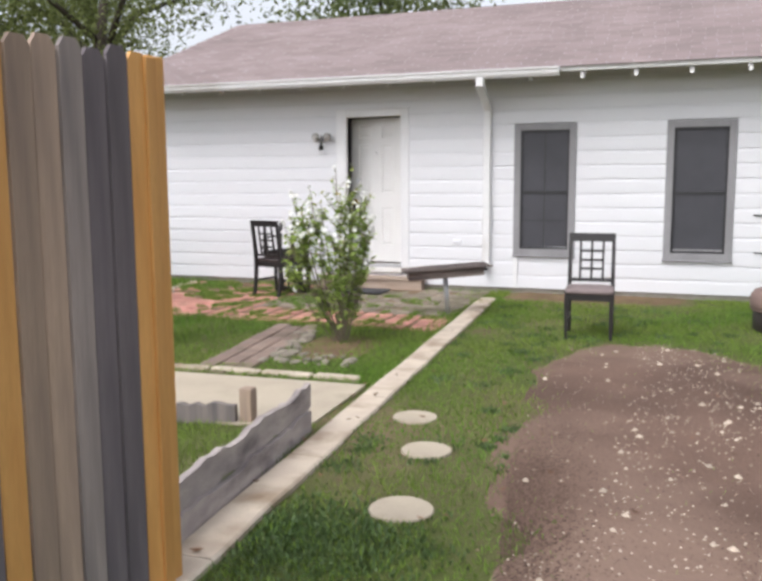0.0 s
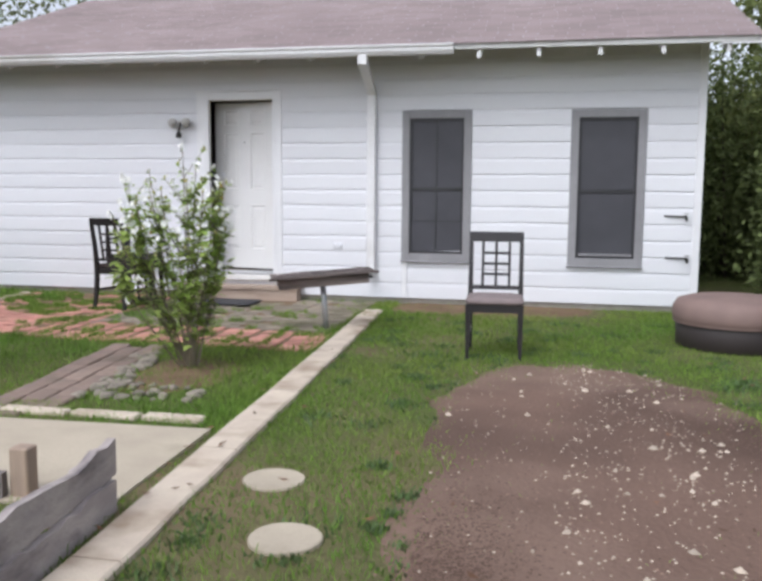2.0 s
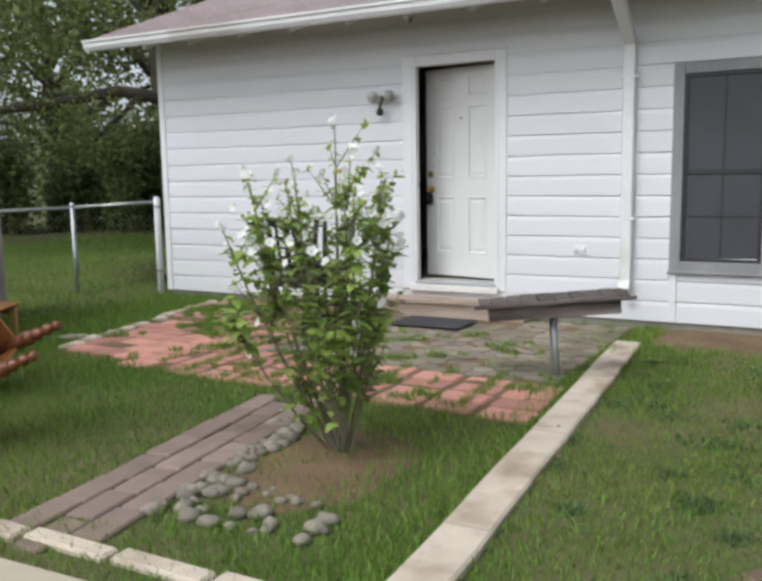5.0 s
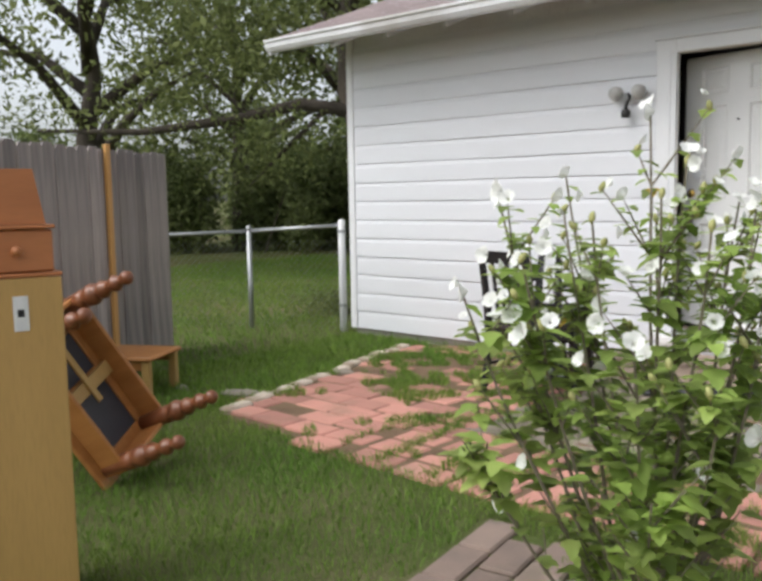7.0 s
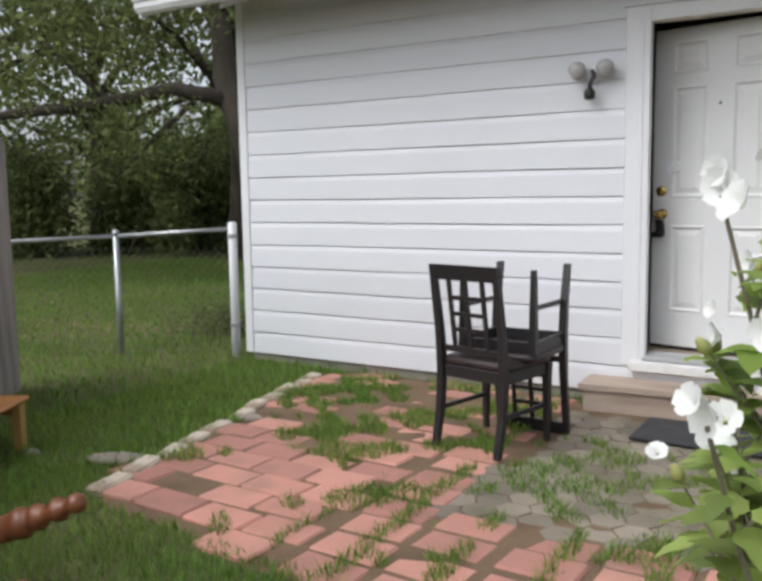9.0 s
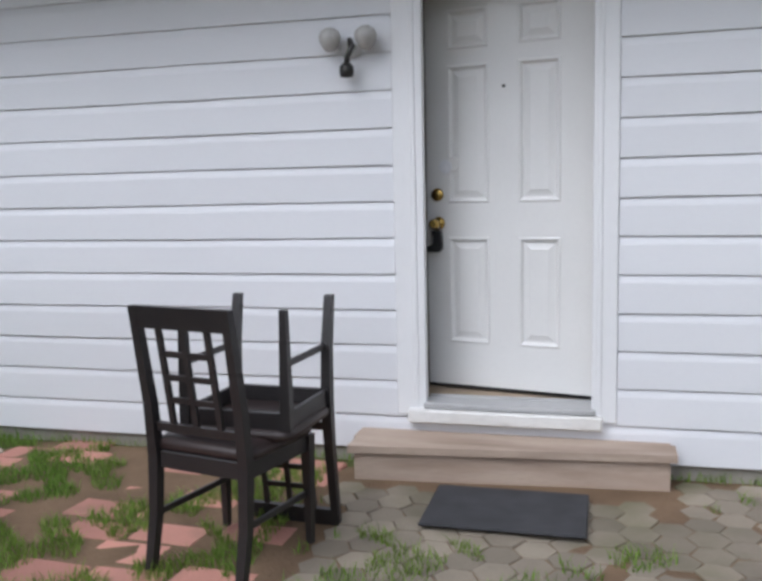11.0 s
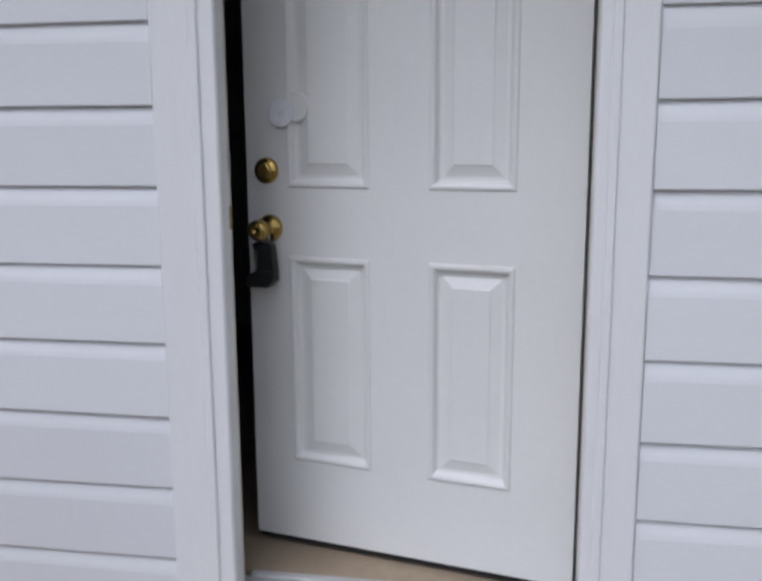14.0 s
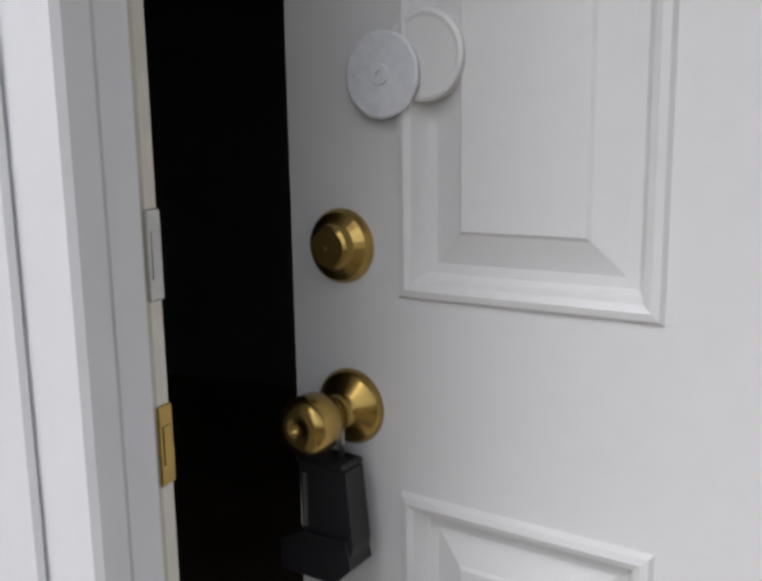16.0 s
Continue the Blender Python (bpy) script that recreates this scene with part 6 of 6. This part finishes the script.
def grow_grass():
    g = np.random.default_rng(12)
    def field(n, x0, x1, y0, y1):
        return g.uniform(x0, x1, n), g.uniform(y0, y1, n)
    def clear(x, y):
        on = in_poly(x, y, [(-3.3, 0.0), (-3.3, 9), (5.7, 9), (5.7, 0.0)])
        on |= in_poly(x, y, PATIO) | in_poly(x, y, PATH_PAVED) | in_poly(x, y, SLAB)
        on |= (x > curb_x(y) - 0.0) & (x < curb_x(y) + 0.2) & (y > -8.9) & (y < -1.4)
        for sx, sy, sr in ((2.945, -6.225, 0.15), (3.20, -6.835, 0.15), (3.335, -7.695, 0.16)):
            on |= (x - sx) ** 2 + (y - sy) ** 2 < sr ** 2
        return ~on
    # left lawn: thick and deep green
    x, y = field(150000, -3.3, 2.4, -5.6, 0.0)
    k = clear(x, y) & (g.random(len(x)) < 0.80 + 0.2 * wave(x, y, 1.5))
    bed = in_poly(x, y, [(1.15, -4.75), (1.05, -4.0), (1.35, -3.6), (1.75, -3.6), (1.95, -4.1), (1.9, -4.7), (1.6, -5.0)])
    k &= ~bed | (g.random(len(x)) < 0.22 + 0.6 * ((wave(x, y, 3.1, 2) > 0.1) | (x > 1.78)))
    x, y = x[k], y[k]
    blades("lawn_grass", x, y, np.full(len(x), G - 0.004), g.uniform(0.02, 0.062, len(x)), g.uniform(0.0014, 0.003, len(x)), "blade", "thick green lawn grass", 1)
    # lawn beyond the patio, to the wire fence and the woods
    x, y = field(60000, -12, -2.0, -3.4, 8)
    k = clear(x, y) & (x < -2.0)
    x, y = x[k], y[k]
    blades("lawn_grass", x, y, np.full(len(x), G - 0.004), g.uniform(0.03, 0.09, len(x)), g.uniform(0.003, 0.006, len(x)), "blade", "green lawn grass along the wire fence", 2)
    # right lawn: short and patchy
    x, y = field(320000, 2.2, 9.0, -11.5, 0.0)
    patchy = wave(x, y, 0.9, 2) + 0.5 * wave(x, y, 2.6, 5)
    dens = np.clip(0.80 + 0.62 * patchy, 0.04, 1) * np.where(y < -5.2, 0.9, 1.0) * np.where(x > 6.5, 0.5, 1)
    drive = in_poly(x + 0.16 * wave(x, y, 1.9, 1) + g.normal(0, 0.17, len(x)), y + 0.16 * wave(y, x, 1.7, 4) + g.normal(0, 0.17, len(x)), DRIVE)
    dens = np.where(drive, 0.012, dens)
    dens = np.where((y > -0.75) & (x > 2.35) & (x < 4.7), dens * 0.12, dens)
    k = clear(x, y) & (g.random(len(x)) < dens)
    x, y = x[k], y[k]
    blades("lawn_grass", x, y, np.full(len(x), G - 0.004), g.uniform(0.012, 0.045, len(x)), g.uniform(0.0016, 0.0036, len(x)), "blade", "short patchy lawn grass with bare spots", 3)
    # grass in the joints of the patio and round the planter
    x, y = field(130000, -2.5, 2.2, -3.15, -0.1)
    tuft = (wave(x, y, 2.2, 3) + 0.8 * wave(y, x, 3.4, 7))
    col = np.abs(((x + 0.030 + 0.05 * (y + 2.84) + 7.1) / 0.355 + 0.5) % 1.0 - 0.5) * 0.355
    joint = (col < 0.040 + 0.02 * tuft) & (x > -0.75) & (tuft > -0.55)
    back = (y > -1.9) & (x < -0.5)
    grey = (x > -0.3) & (y > -2.2)
    k = in_poly(x, y, PATIO) & ((joint & ~grey & ~back) | (tuft > np.where(back, 0.12, np.where(grey & (y < -0.95) & (x < 0.75), 0.12, 0.50))))
    k &= (g.random(len(x)) < np.where(grey, np.where(y < -0.95, 0.55, 0.25), 0.85)) & ~((x > -0.36) & (x < 1.2) & (y > -0.9))
    x, y = x[k], y[k]
    blades("joint_grass", x, y, np.full(len(x), G - 0.004), g.uniform(0.025, 0.075, len(x)), g.uniform(0.0016, 0.0032, len(x)), "blade", "grass tufts growing between the pavers", 4)
    x, y = field(22000, 0.3, 2.6, -9.0, -6.6)
    k = clear(x, y) & ((x < 2.35 - 0.1 * (y + 6.7)) | (g.random(len(x)) < 0.3)) & (g.random(len(x)) < 0.6 + 0.4 * wave(x, y, 2))
    x, y = x[k], y[k]
    blades("planter_grass", x, y, np.full(len(x), G - 0.004), g.uniform(0.02, 0.07, len(x)), g.uniform(0.0015, 0.0035, len(x)), "blade", "rough grass behind the plank edging", 5)
    # low broad weeds near the start of the kerb
    n = 5200
    x, y = g.normal(3.05, 0.25, n), g.normal(-8.15, 0.22, n)
    cx, cy = g.uniform(2.3, 6.2, 150), g.uniform(-9.0, -0.9, 150)
    wi = g.integers(0, 150, 16000)
    sp = g.uniform(0.02, 0.09, 150)[wi]
    x, y = np.concatenate((x, cx[wi] + g.normal(0, 1, 16000) * sp)), np.concatenate((y, cy[wi] + g.normal(0, 1, 16000) * sp))
    k = (x > curb_x(y) + 0.22) & ~in_poly(x, y, DRIVE) & clear(x, y)
    x, y = x[k], y[k]
    blades("weeds", x, y, np.full(len(x), G), g.uniform(0.008, 0.035, len(x)), g.uniform(0.003, 0.008, len(x)), "weed", "low dark-green broadleaf weeds in the lawn", 6)


scatter_bits()
grow_grass()
build_paving()
build_siding(wall_front)
